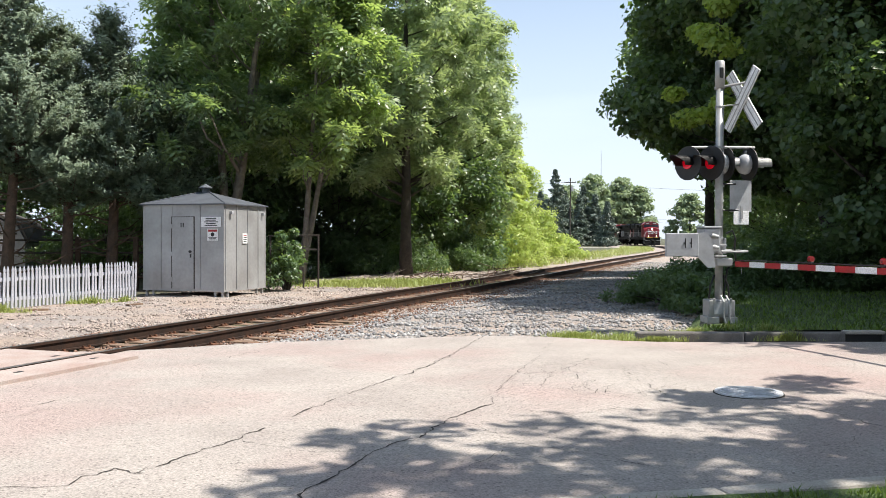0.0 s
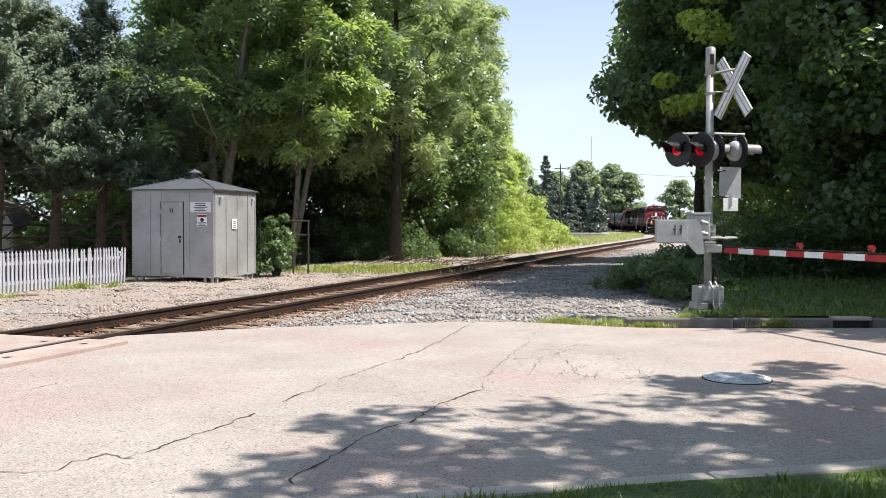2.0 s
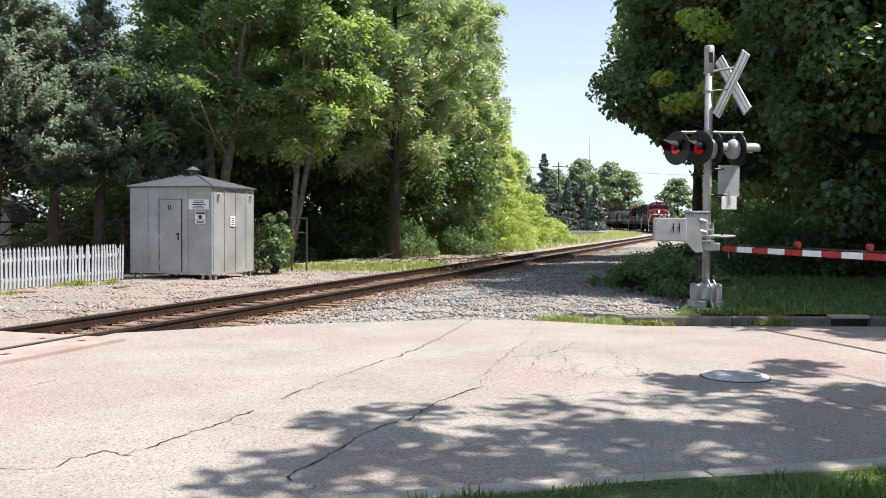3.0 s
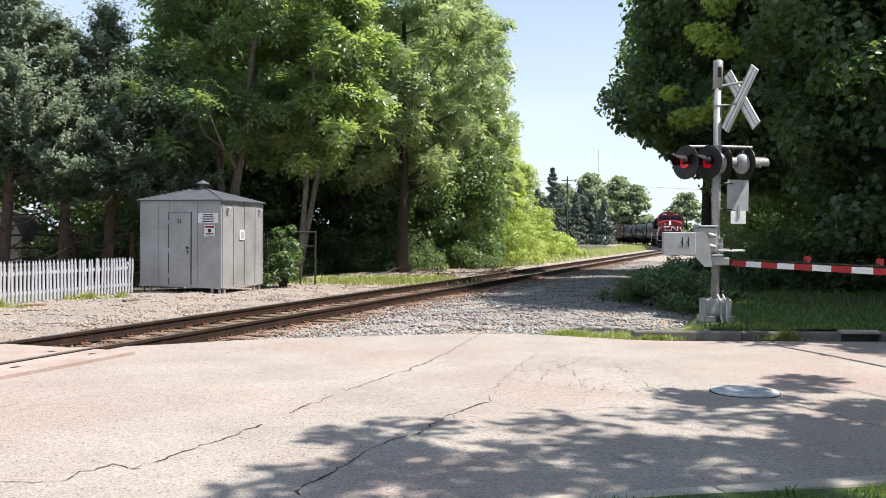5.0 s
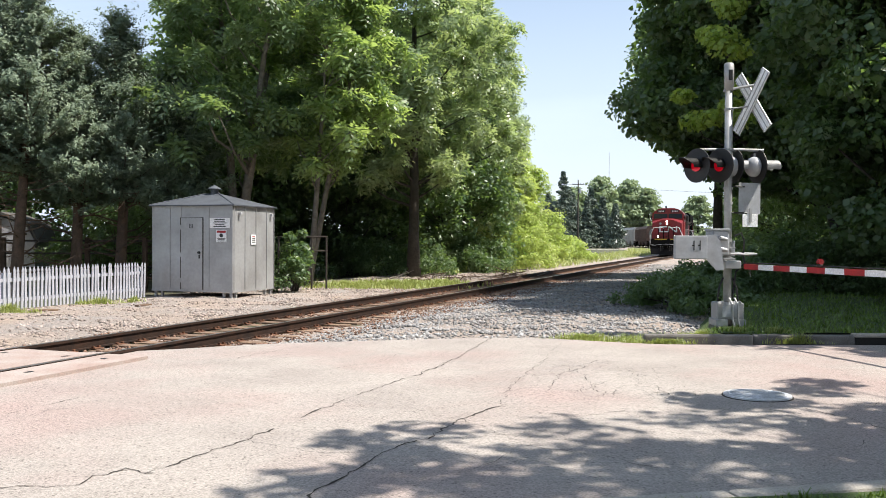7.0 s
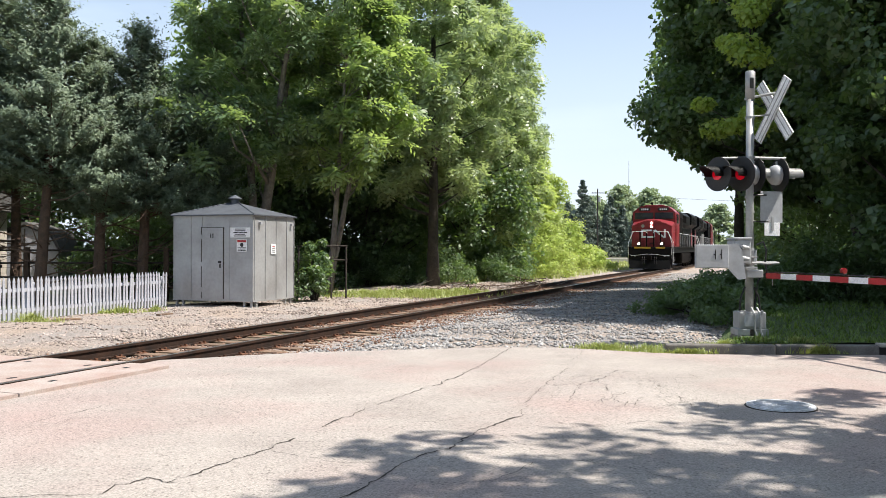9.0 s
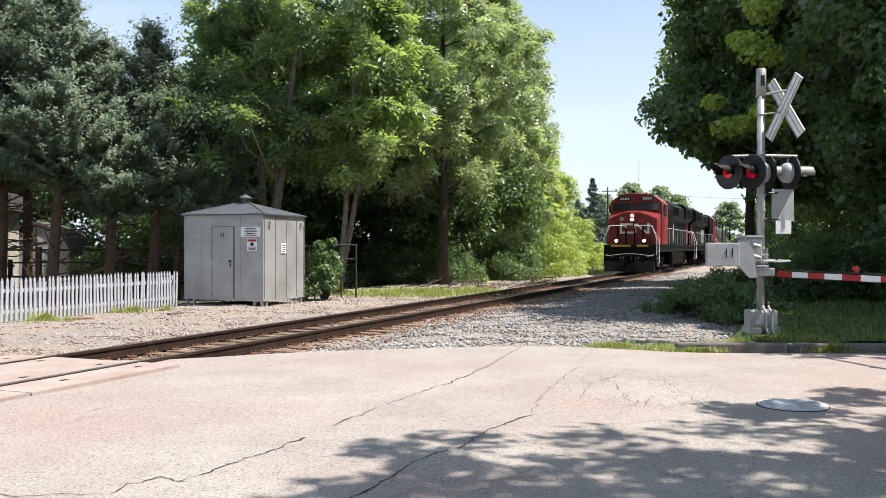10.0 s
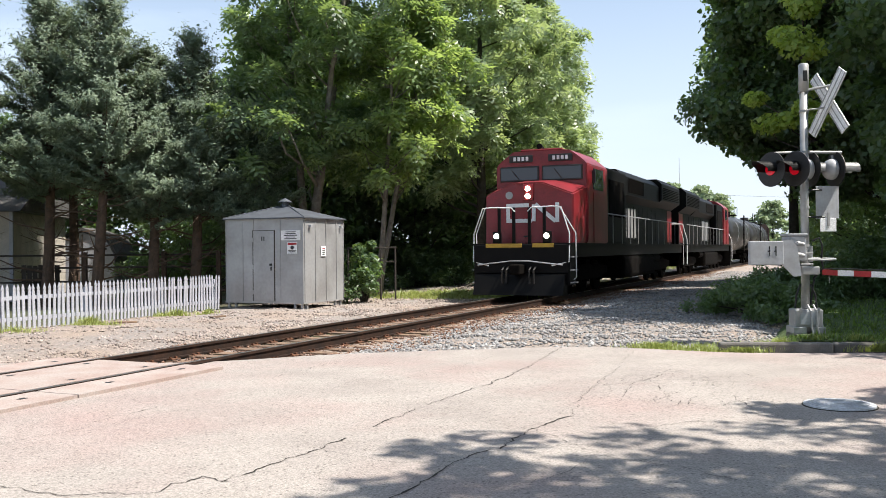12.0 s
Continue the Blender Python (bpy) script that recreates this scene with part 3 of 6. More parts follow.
def rails():
    ob = thing("railway_track", pose(0, 0, 0), "single railway track of rusty rails on worn wooden ties", "railway track", kind="structure")
    for side in (-1, 1):
        c = side * 0.755
        bm = bmesh.new()
        track_strip(-45, 360, 2.0, c - 0.07, c + 0.07, RAIL_Z - 0.172, RAIL_Z - 0.150, bm)
        track_strip(-45, 360, 2.0, c - 0.015, c + 0.015, RAIL_Z - 0.150, RAIL_Z - 0.036, bm)
        track_strip(-45, 360, 2.0, c - 0.036, c + 0.036, RAIL_Z - 0.040, RAIL_Z - 0.004, bm)
        r = part("rail", bm, M_RAIL, ob, "rust-brown steel rail with a worn bright top")
        part("rail_head", track_strip(-45, 360, 2.0, c - 0.026, c + 0.026, RAIL_Z - 0.006, RAIL_Z), M_RAILTOP, r, "bright worn running surface")
    tie = bmesh.new()
    box(tie, -1.3, 1.3, -0.115, 0.115, -0.30, -0.125, bevel=0.012)
    me = bpy.data.meshes.new("tie")
    tie.to_mesh(me)
    tie.free()
    me.materials.append(M_TIE)
    plate = bmesh.new()
    for side in (-1, 1):
        box(plate, side * 0.755 - 0.17, side * 0.755 + 0.17, -0.09, 0.09, -0.127, -0.112)
        for a in (-0.11, 0.11):
            for b in (-0.06, 0.06):
                box(plate, side * 0.755 + a - 0.02, side * 0.755 + a + 0.02, b - 0.015, b + 0.015, -0.114, -0.085)
    pm = bpy.data.meshes.new("tie_plate")
    plate.to_mesh(pm)
    plate.free()
    pm.materials.append(M_RUST)
    rng = np.random.default_rng(5)
    s = -16.2
    while s < 110:
        p, a = track(s)
        for name, data in (("tie", me), ("tie_plate", pm)):
            if name == "tie" or s < 40:
                t = new(name, data)
                t.parent = ob
                wob = rng.normal(0, 0.8) if name == "tie" else 0
                t.matrix_basis = pose(p.x, p.y, (rng.uniform(-0.012, 0.008) if name == "tie" else 0.002), 0, 0, -math.degrees(a) + wob)
        s += 0.53
    return ob


rails()


def stones(name, count, place, size, mat, label, seed):
    """Loose stones, each a squashed and turned octahedron."""
    rng = np.random.default_rng(seed)
    base = np.array([(1, 0, 0), (-1, 0, 0), (0, 1, 0), (0, -1, 0), (0, 0, 1), (0, 0, -1)], float)
    tri = np.array([(0, 2, 4), (2, 1, 4), (1, 3, 4), (3, 0, 4), (2, 0, 5), (1, 2, 5), (3, 1, 5), (0, 3, 5)])
    c = place(rng, count)
    n = len(c)
    ang = rng.uniform(0, 2 * math.pi, n)
    sc = size * rng.uniform(0.5, 1.5, (n, 1, 1)) * rng.uniform(0.6, 1.2, (n, 1, 3)) * np.array([1, 1, 0.7])
    v = base[None] * sc + rng.normal(0, size * 0.16, (n, 6, 3))
    ca, sa = np.cos(ang)[:, None], np.sin(ang)[:, None]
    x, y = v[..., 0] * ca - v[..., 1] * sa, v[..., 0] * sa + v[..., 1] * ca
    v = np.stack([x, y, v[..., 2]], -1) + c[:, None, :]
    f = (np.arange(n)[:, None, None] * 6 + tri[None]).reshape(-1, 3)
    return tagged(bulk(name, v.reshape(-1, 3), f, mat, None, "stuff"), label, "gravel")


def bed_places(s0, s1, o0, o1, lift, power=1.0, keep=None):
    def place(rng, n):
        out = []
        for s, o in zip(s0 + (s1 - s0) * rng.uniform(0, 1, n) ** power, rng.uniform(o0, o1, n)):
            p = beside(s, o)
            if p.y < smooth_along(ROAD_FAR, p.x) + 0.02 + 0.12 * rng.random():
                continue
            if keep is None or rng.random() < keep(p.x, p.y, o):
                u = ((s + 45) / 290) ** (1 / 1.5)
                out.append((p.x, p.y, bed_at(max(0, u), (o + 8) / 16.5)[2] + lift))
        return np.array(out)
    return place


stones("ballast_stone", 30000, bed_places(-17, 36, 1.5, 8.2, 0.004, 1.2), 0.036, M_STONE, "grey crushed ballast stones beside the rails", 11)
stones("crib_stone", 17000, bed_places(-16.3, 34, -1.9, 2.2, 0.010), 0.03, M_STONE_RUST, "rust-stained ballast stones between the ties", 12)
stones("loose_stone", 27000, bed_places(-20, 20, -7.0, -1.0, 0.002, 1.0, lambda x, y, o: 0.35 + 0.65 * (o > -3.2)), 0.033, M_STONE_WARM, "loose reddish gravel beside the track", 13)


# lawn beyond the kerb, a bank of earth and the near verge
def lawn_at(u, v):
    x = 3.0 + 57 * u ** 1.6
    y0 = along(ROAD_FAR, x) + 0.16
    y = y0 + (34 - 0) * v ** 1.3
    # the near side follows the track's shoulder
    off = (x - T0.x) * math.cos(HEAD) - (y - T0.y) * math.sin(HEAD)
    if off < 7.3:
        k = 7.3 - off
        x += k * math.cos(HEAD)
        y -= k * math.sin(HEAD) * 0.2
    off = (x - T0.x) * math.cos(HEAD) - (y - T0.y) * math.sin(HEAD)
    k = min(1, max(0, (off - 7.4) / 0.9))
    z = -0.24 + (0.365 + 0.06 * min(1, v * 4)) * k * k * (3 - 2 * k) + rough_noise(x, y, 0.6, 0.08) * k
    return (x, y, z)


grid_sheet("lawn", lawn_at, 90, 60, M_LAWN, "shaded lawn behind the kerb", "lawn")
grid_sheet("near_verge", lambda u, v: (-40 + 80 * u, smooth_along(ROAD_NEAR, -40 + 80 * u) - 0.16 - 30 * v ** 1.5, 0.10 + rough_noise(u * 80, v * 30, 0.7, 0.05)), 160, 30, M_LAWN, "grass verge beside the road", "lawn")


def kerb(name, pts, label, stone=M_KERB):
    ob = thing(name, pose(0, 0, 0), label, "kerb", kind="structure")
    for (x0, y0), (x1, y1) in zip(pts, pts[1:]):
        ln = math.dist((x0, y0), (x1, y1))
        bm = boxed(0.004, ln - 0.004, -0.08, 0.08, -0.2, 0.118, bevel=0.03)
        o = part("kerb_stone", bm, stone, ob)
        o.matrix_basis = pose(x0, y0, 0, 0, 0, math.degrees(math.atan2(y1 - y0, x1 - x0)))
    return ob


kerb("far_kerb", [(2.95, 13.72), (4.6, 13.70), (6.15, 13.72)], "weathered concrete kerb with grass in its joints")
kerb("far_kerb_east", [(6.75, 13.73), (8.4, 13.80), (10.4, 13.95), (13, 14.1), (16, 14.35), (20, 14.75)], "weathered concrete kerb beside the lawn")
nk = [(x, smooth_along(ROAD_NEAR, x) - 0.08) for x in (-14, -10, -7.5, -5.5, -4, -2.6, -1.2, 0.2, 1.6, 3.0, 4.6, 6.5, 9, 12, 16)]
kerb("near_kerb", nk, "concrete kerb of the near verge", M_CONCRETE)


def grass(name, count, place, height, mat, label, seed, width=0.012):
    rng = np.random.default_rng(seed)
    c = place(rng, count)
    n = len(c)
    a, h = rng.uniform(0, 2 * math.pi, n), height * rng.uniform(0.3, 1.5, n)
    h = h * np.array([0.7 + 0.9 * max(-0.5, noise.noise((p[0] * 3.1, p[1] * 3.1, seed))) for p in c])
    side = np.stack([np.cos(a), np.sin(a), np.zeros(n)], 1) * (width * rng.uniform(0.7, 1.4, n))[:, None]
    bend = np.stack([-np.sin(a), np.cos(a), np.zeros(n)], 1) * (h * rng.uniform(0.1, 1.1, n))[:, None]
    up = np.stack([np.zeros(n), np.zeros(n), h], 1)
    v = np.stack([c - side, c + side, c + side * 0.7 + up * 0.6 + bend * 0.4, c - side * 0.7 + up * 0.6 + bend * 0.4, c + up + bend], 1).reshape(-1, 3)
    i = np.arange(n)[:, None] * 5
    f = np.concatenate([i + np.array(q) for q in ((0, 1, 2), (0, 2, 3), (3, 2, 4))], 0)
    return tagged(bulk(name, v, f, mat, None, "stuff"), label, "grass")


def patch_places(spots):
    """Tufts: (x, y, z, radius x, radius y, weight)."""
    w = np.array([s[5] for s in spots], float)

    def place(rng, n):
        k = rng.choice(len(spots), n, p=w / w.sum())
        s = np.array(spots, float)[k]
        a, r = rng.uniform(0, 2 * math.pi, n), np.abs(rng.normal(0, 0.6, n))
        return np.stack([s[:, 0] + np.cos(a) * r * s[:, 3], s[:, 1] + np.sin(a) * r * s[:, 4], s[:, 2] - 0.01 + 0 * a], 1)
    return place


def lawn_places(rng, n):
    u, v = rng.uniform(0.0, 0.62, n), rng.uniform(0, 0.62, n)
    out = [lawn_at(a, b) for a, b in zip(u, v)]
    return np.array([p for p in out if p[0] * math.cos(HEAD) - (p[1] - T0.y) * math.sin(HEAD) > 8.35 + rough_noise(p[0], p[1], 1.0, 0.8)])


grass("lawn_grass", 40000, lawn_places, 0.09, L_GRASS, "short shaded lawn grass", 21)


def verge_places(rng, n):
    x = rng.uniform(-3, 6, n)
    d = rng.uniform(0, 1, n) ** 1.5 * 2.2
    return np.array([(a, smooth_along(ROAD_NEAR, a) - 0.24 - b, 0.09) for a, b in zip(x, d)])


grass("verge_grass", 26000, verge_places, 0.075, L_GRASS, "thick grass on the near verge", 22, 0.006)
def trackside_places(rng, n):
    out = []
    for s, o in zip(14 + 120 * rng.uniform(0, 1, n) ** 1.3, -2.5 - 5.0 * rng.uniform(0, 1, n) ** 0.8):
        if s > 22 + 10 * rough_noise(s, o, 0.3, 1.0) or o < -4.4:
            p = beside(s, o, -0.12)
            out.append(tuple(p))
    return np.array(out)


grass("kerb_weeds", 12000, patch_places([(2.9, 14.1, -0.06, 0.8, 0.3, 2.4), (3.9, 13.95, 0.02, 0.3, 0.2, 2), (2.1, 14.45, -0.06, 0.45, 0.2, 1.2), (3.3, 13.62, -0.01, 0.35, 0.07, 1.0), (4.55, 13.98, 0.1, 0.25, 0.12, 0.8), (5.2, 13.6, 0.0, 0.4, 0.04, 0.3), (3.4, 14.5, -0.05, 0.5, 0.3, 0.8), (4.0, 14.25, 0.0, 0.3, 0.2, 0.9), (5.1, 14.0, 0.12, 0.2, 0.1, 0.4)]), 0.11, L_DRYGRASS, "bright tufts of grass growing over the kerb", 23, 0.006)


# ---- trees ----
def grow():
    # cedars behind the fence
    for i, (x, y, h, sp) in enumerate(((-12.9, 26.6, 10.3, 2.7), (-10.4, 28.2, 8.7, 2.6), (-11.6, 27.6, 8.0, 2.4), (-14.9, 27.2, 10.2, 2.7), (-17.2, 25.4, 11.0, 2.9), (-9.2, 29.4, 7.0, 2.3), (-15.8, 30.5, 10.4, 2.8), (-19.6, 27.5, 11.0, 3.0))):
        cedar(pose(x, y, -0.12, 0, 0, 40 * i), h, sp, "shaggy dark blue-green cedar with a reddish trunk", 30 + i, leaves=70000 if i < 6 else 40000, low=0.34)
    tree("walnut_tree", pose(-7.4, 30.5, -0.12), 13.5, 4.9, "wide multi-stemmed walnut tree with feathery leaves, shade put into their darker green", leaf=L_WALNUT_SHADED, leaves=5600, size=0.24, aspect=0.4, bark=M_BARKGREY, trunk=0.26,
         low=0.3, clumps=165, clump_r=0.6, seed=41, stems=3, lean=(1.2, -0.5), droop=0.12, flat=0.42, frond=0.62, pairs=4)
    # the crown's sunlit lobe as a tree of its own, in the brighter leaf
    tree("walnut_tree", pose(-4.9, 30.6, -0.12), 9.8, 3.2, "leaning young walnut tree at the edge of the wood", leaf=L_WALNUT, leaves=2700, size=0.24, aspect=0.4, bark=M_BARKGREY, trunk=0.14,
         low=0.42, clumps=80, clump_r=0.52, seed=42, stems=2, lean=(1.5, -0.8), droop=0.12, flat=0.42, frond=0.62, pairs=4)
    for i, (x, y, h, sp, lf) in enumerate(((-1.6, 38.5, 15.5, 4.7, L_ASH), (0.6, 47.5, 16, 4.2, L_ASH), (2.1, 57, 14.0, 3.5, L_ASH), (4.3, 66, 9.0, 2.9, L_YELLOWGREEN))):
        tree("ash_tree", pose(x, y, -0.12, 0, 0, 70 * i), h, sp, "tall dense ash tree beside the railway", group="trees along the railway", leaf=lf, leaves=6800, size=0.25, aspect=0.44,
             trunk=0.25, low=(0.26, 0.16, 0.06, 0.04)[i], clumps=210, clump_r=0.66, seed=50 + i, droop=0.25, flat=0.55, fullness=2.6, frond=0.5, pairs=3)
    tree("young_ash_tree", pose(3.3, 53, -0.12), 6.6, 2.2, "sunlit yellow-green young ash beside the railway", leaf=L_YELLOWGREEN, leaves=3200, size=0.24, aspect=0.45,
         trunk=0.1, low=0.06, clumps=120, clump_r=0.55, seed=57, droop=0.4, flat=0.7, fullness=2.4, frond=0.4, pairs=4)
    wood = tree("woodland_tree", pose(-9.5, 40, -0.12), 14, 4.6, "dark tree inside the wood", group="trees inside the wood", leaf=L_MAPLE, leaves=26000, size=0.28, aspect=0.65,
                trunk=0.22, low=0.08, clumps=150, clump_r=1.1, seed=61, fullness=2.2)
    short = tree("thicket_tree", pose(-13, 37.5, -0.12), 8.6, 4.3, "low dark thicket tree inside the wood", group="thicket trees", leaf=L_MAPLE, leaves=22000, size=0.22, aspect=0.6,
                 trunk=0.16, low=0.02, clumps=150, clump_r=1.1, seed=62, fullness=1.8)
    for i, (x, y) in enumerate(((-9, 41.5), (-4.8, 42), (-16.5, 43), (-21, 42), (-26, 40), (-31, 36), (-0.5, 45), (-12, 43), (18, 40), (19.8, 53), (23.8, 65), (27, 80), (16, 27), (19, 22), (24, 34))):
        copy_thing(short, pose(x, y, -0.12, 0, 0, 49 * i))
    for i, (x, y) in enumerate(((-4.5, 43), (-2.5, 53), (0, 64), (2, 78), (-11, 47))):
        copy_thing(wood, pose(x, y, -0.12, 0, 0, 57 * i + 20))
    # far side of the track
    tree("maple_tree", pose(13.2, 29.8, -0.1), 13.2, 7.5, "huge dark green maple hanging over the railway", group="maples", leaf=L_MAPLE, leaves=150000, size=0.2, aspect=0.85, trunk=0.4,
         low=0.26, clumps=620, clump_r=0.98, seed=71, lean=(-2.2, -1.0), droop=0.3, flat=0.5, fullness=2.6)
    tree("maple_tree", pose(12.0, 21.5, 0.1), 15.5, 6.3, "dark green maple with low shaded boughs behind the lawn", group="maples", leaf=L_MAPLE, leaves=110000, size=0.18, aspect=0.85, trunk=0.3,
         low=0.10, clumps=400, clump_r=0.95, seed=72, fullness=2.2)
    # added tree in the maple's shade, in place of its sunlit leaf patches
    tree("lit_leaf_tree", pose(6.6, 21.4, -0.1), 9.0, 1.55, "slim tree with bright yellow-green leaves standing for sunlit maple leaves", leaf=L_LIT_LEAF, leaves=4600, size=0.14, aspect=0.75, trunk=0.05,
         low=0.5, clumps=26, clump_r=0.46, seed=75, fullness=1.8)
    for i, (x, y) in enumerate(((22, 29), (34, 98), (43, 118), (49, 140), (27, 44))):
        copy_thing(wood, pose(x, y, -0.1, 0, 0, 83 * i))
    # added outside the view to throw shade on the lawn
    side = tree("maple_tree", pose(14.4, 14.8, 0.1), 13, 5.6, "dark green maple shading the lawn and road", group="maples", leaf=L_MAPLE, leaves=30000, size=0.36, aspect=0.85, trunk=0.3,
                low=0.3, clumps=230, clump_r=1.0, seed=74, fullness=2.4)
    copy_thing(side, pose(19.5, 19.5, 0.1, 0, 0, 110))
    copy_thing(side, pose(24, 15, 0.1, 0, 0, 40))
    # this copy and the next maple are added to shade the train
    copy_thing(side, pose(17.4, 40.0, -0.1, 0, 0, 200))
    tree("maple_tree", pose(11.9, 40.0, -0.1), 12.5, 4.8, "dark green maple added beside the railway to shade the train", group="maples", leaf=L_MAPLE, leaves=45000, size=0.26, aspect=0.85, trunk=0.25,
         low=0.45, clumps=240, clump_r=0.95, seed=77, fullness=2.2)
    # the tree that shades the near road
    tree("oak_tree", pose(9.3, 3.2, 0.05), 12.5, 6.8, "broad shade tree on the near verge", leaf=L_MAPLE, leaves=43000, size=0.16, aspect=0.8, trunk=0.3,
         low=0.4, clumps=320, clump_r=0.5, seed=81, fullness=2.0)
    # unseen trees added behind the viewer cut the sky light and close the place
    for i, (x, y) in enumerate(((-15, -8), (-7, -10), (2, -12), (11, -10), (19, -7))):
        copy_thing(wood, pose(x, y, 0.0, 0, 0, 71 * i))
    # distance
    for i, (x, y, h, sp) in enumerate(((23.8, 190, 16, 6.6), (31.0, 198, 13.0, 4.6), (33.2, 196, 11.0, 3.6), (27.2, 200, 12.0, 4.0), (33.2, 181, 8.8, 2.6), (29.5, 194, 11, 3.6), (21.5, 198, 12, 3.6))):
        tree("spruce_tree", pose(x, y, -0.1), h, sp, "dark spruce in the distance", group="far spruces", leaf=L_SPRUCE, leaves=9500, size=0.58, aspect=0.4, trunk=0.2,
             low=0.04, clumps=200, clump_r=1.0, seed=90 + i, cone=0.95, flat=0.5)
    far = tree("far_tree", pose(50, 252, -0.1), 18, 6.5, "green tree in the distance, haze put into its pale leaf colour", group="far trees", leaf=L_FAR_HAZED, leaves=6000, size=1.0, aspect=0.7, trunk=0.35,
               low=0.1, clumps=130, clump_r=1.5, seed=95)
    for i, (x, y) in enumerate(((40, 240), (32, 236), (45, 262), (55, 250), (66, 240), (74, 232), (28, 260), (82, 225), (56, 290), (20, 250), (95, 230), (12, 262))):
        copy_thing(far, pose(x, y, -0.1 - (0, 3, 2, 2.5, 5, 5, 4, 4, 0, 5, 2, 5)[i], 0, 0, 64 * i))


grow()
bush("trackside_bush", pose(4.0, 52.5, -0.1), 2.4, 4.5, 3.0, "sunlit yellow-green bushes beside the railway", leaf=L_YELLOWGREEN, leaves=16000, size=0.16, seed=3, clumps=110, clump_r=0.6)
bush("trackside_bush", pose(6.4, 66, -0.1), 2.6, 7, 3.6, "sunlit yellow-green bushes beside the railway", leaf=L_YELLOWGREEN, leaves=16000, size=0.2, seed=4, clumps=110, clump_r=0.7)
bush("trackside_bush", pose(9.6, 72, -0.1), 2.0, 6, 1.7, "low sunlit bushes in tall grass", leaf=L_YELLOWGREEN, leaves=7000, size=0.2, seed=14, clumps=70, clump_r=0.5)
bush("mast_shrub", pose(7.6, 24.5, 0.0), 2.2, 3.0, 1.1, "low green groundcover bushes beside the crossing signal", leaf=L_MAPLE, leaves=12000, size=0.11, seed=9, clumps=110, clump_r=0.35)
bush("mast_shrub", pose(5.4, 20.6, 0.0), 1.7, 3.0, 0.75, "low green groundcover bushes beside the crossing signal", leaf=L_MAPLE, leaves=14000, size=0.1, seed=5, clumps=120, clump_r=0.3)
bush("shed_bush", pose(-4.75, 27.3, -0.1), 0.6, 0.9, 1.75, "green bush beside the metal shed", leaf=L_MAPLE, leaves=3400, size=0.13, seed=6, clumps=30, clump_r=0.27)
for i, (x, y, rx, ry, h) in enumerate(((-2.6, 39.8, 3.5, 1.6, 1.5), (-8, 37.5, 3.5, 1.6, 1.6), (1.2, 45, 2.0, 3, 1.8), (-12.5, 34, 3.5, 2, 3.6), (-23, 40, 6, 2, 3.6), (10, 24.5, 3, 2, 1.8), (15, 24, 4, 2, 2.4), (12.5, 27, 3.5, 2, 2.6))):
    bush("undergrowth", pose(x, y, -0.1), rx, ry, h, "dark undergrowth beneath the trees", group="undergrowth", leaf=L_MAPLE, leaves=11000, size=0.13, seed=110 + i, clumps=90, clump_r=0.55)
grass("clearing_grass", 20000, patch_places([(-3.6, 30.6, -0.1, 1.5, 1.3, 3), (-2.2, 31.6, -0.1, 2.0, 1.6, 4), (-0.4, 33.2, -0.1, 1.2, 1.2, 1)]), 0.17, L_DRYGRASS, "sunlit grass in front of the wood", 26, 0.014)
grass("trackside_grass", 22000, trackside_places, 0.36, L_DRYGRASS, "tall pale grass and weeds beside the railway", 24, 0.016)
grass("fence_grass", 4000, patch_places([(-8.7, 21.9, -0.1, 0.45, 0.25, 2), (-8.1, 22.6, -0.1, 0.25, 0.2, 1), (-9.5, 19.2, -0.1, 0.6, 0.4, 2), (-10.3, 17.6, -0.1, 0.5, 0.3, 1)]), 0.16, L_DRYGRASS, "tufts of grass at the foot of the fence", 25, 0.007)


# ---- street furniture ----
TD = math.degrees(HEAD)


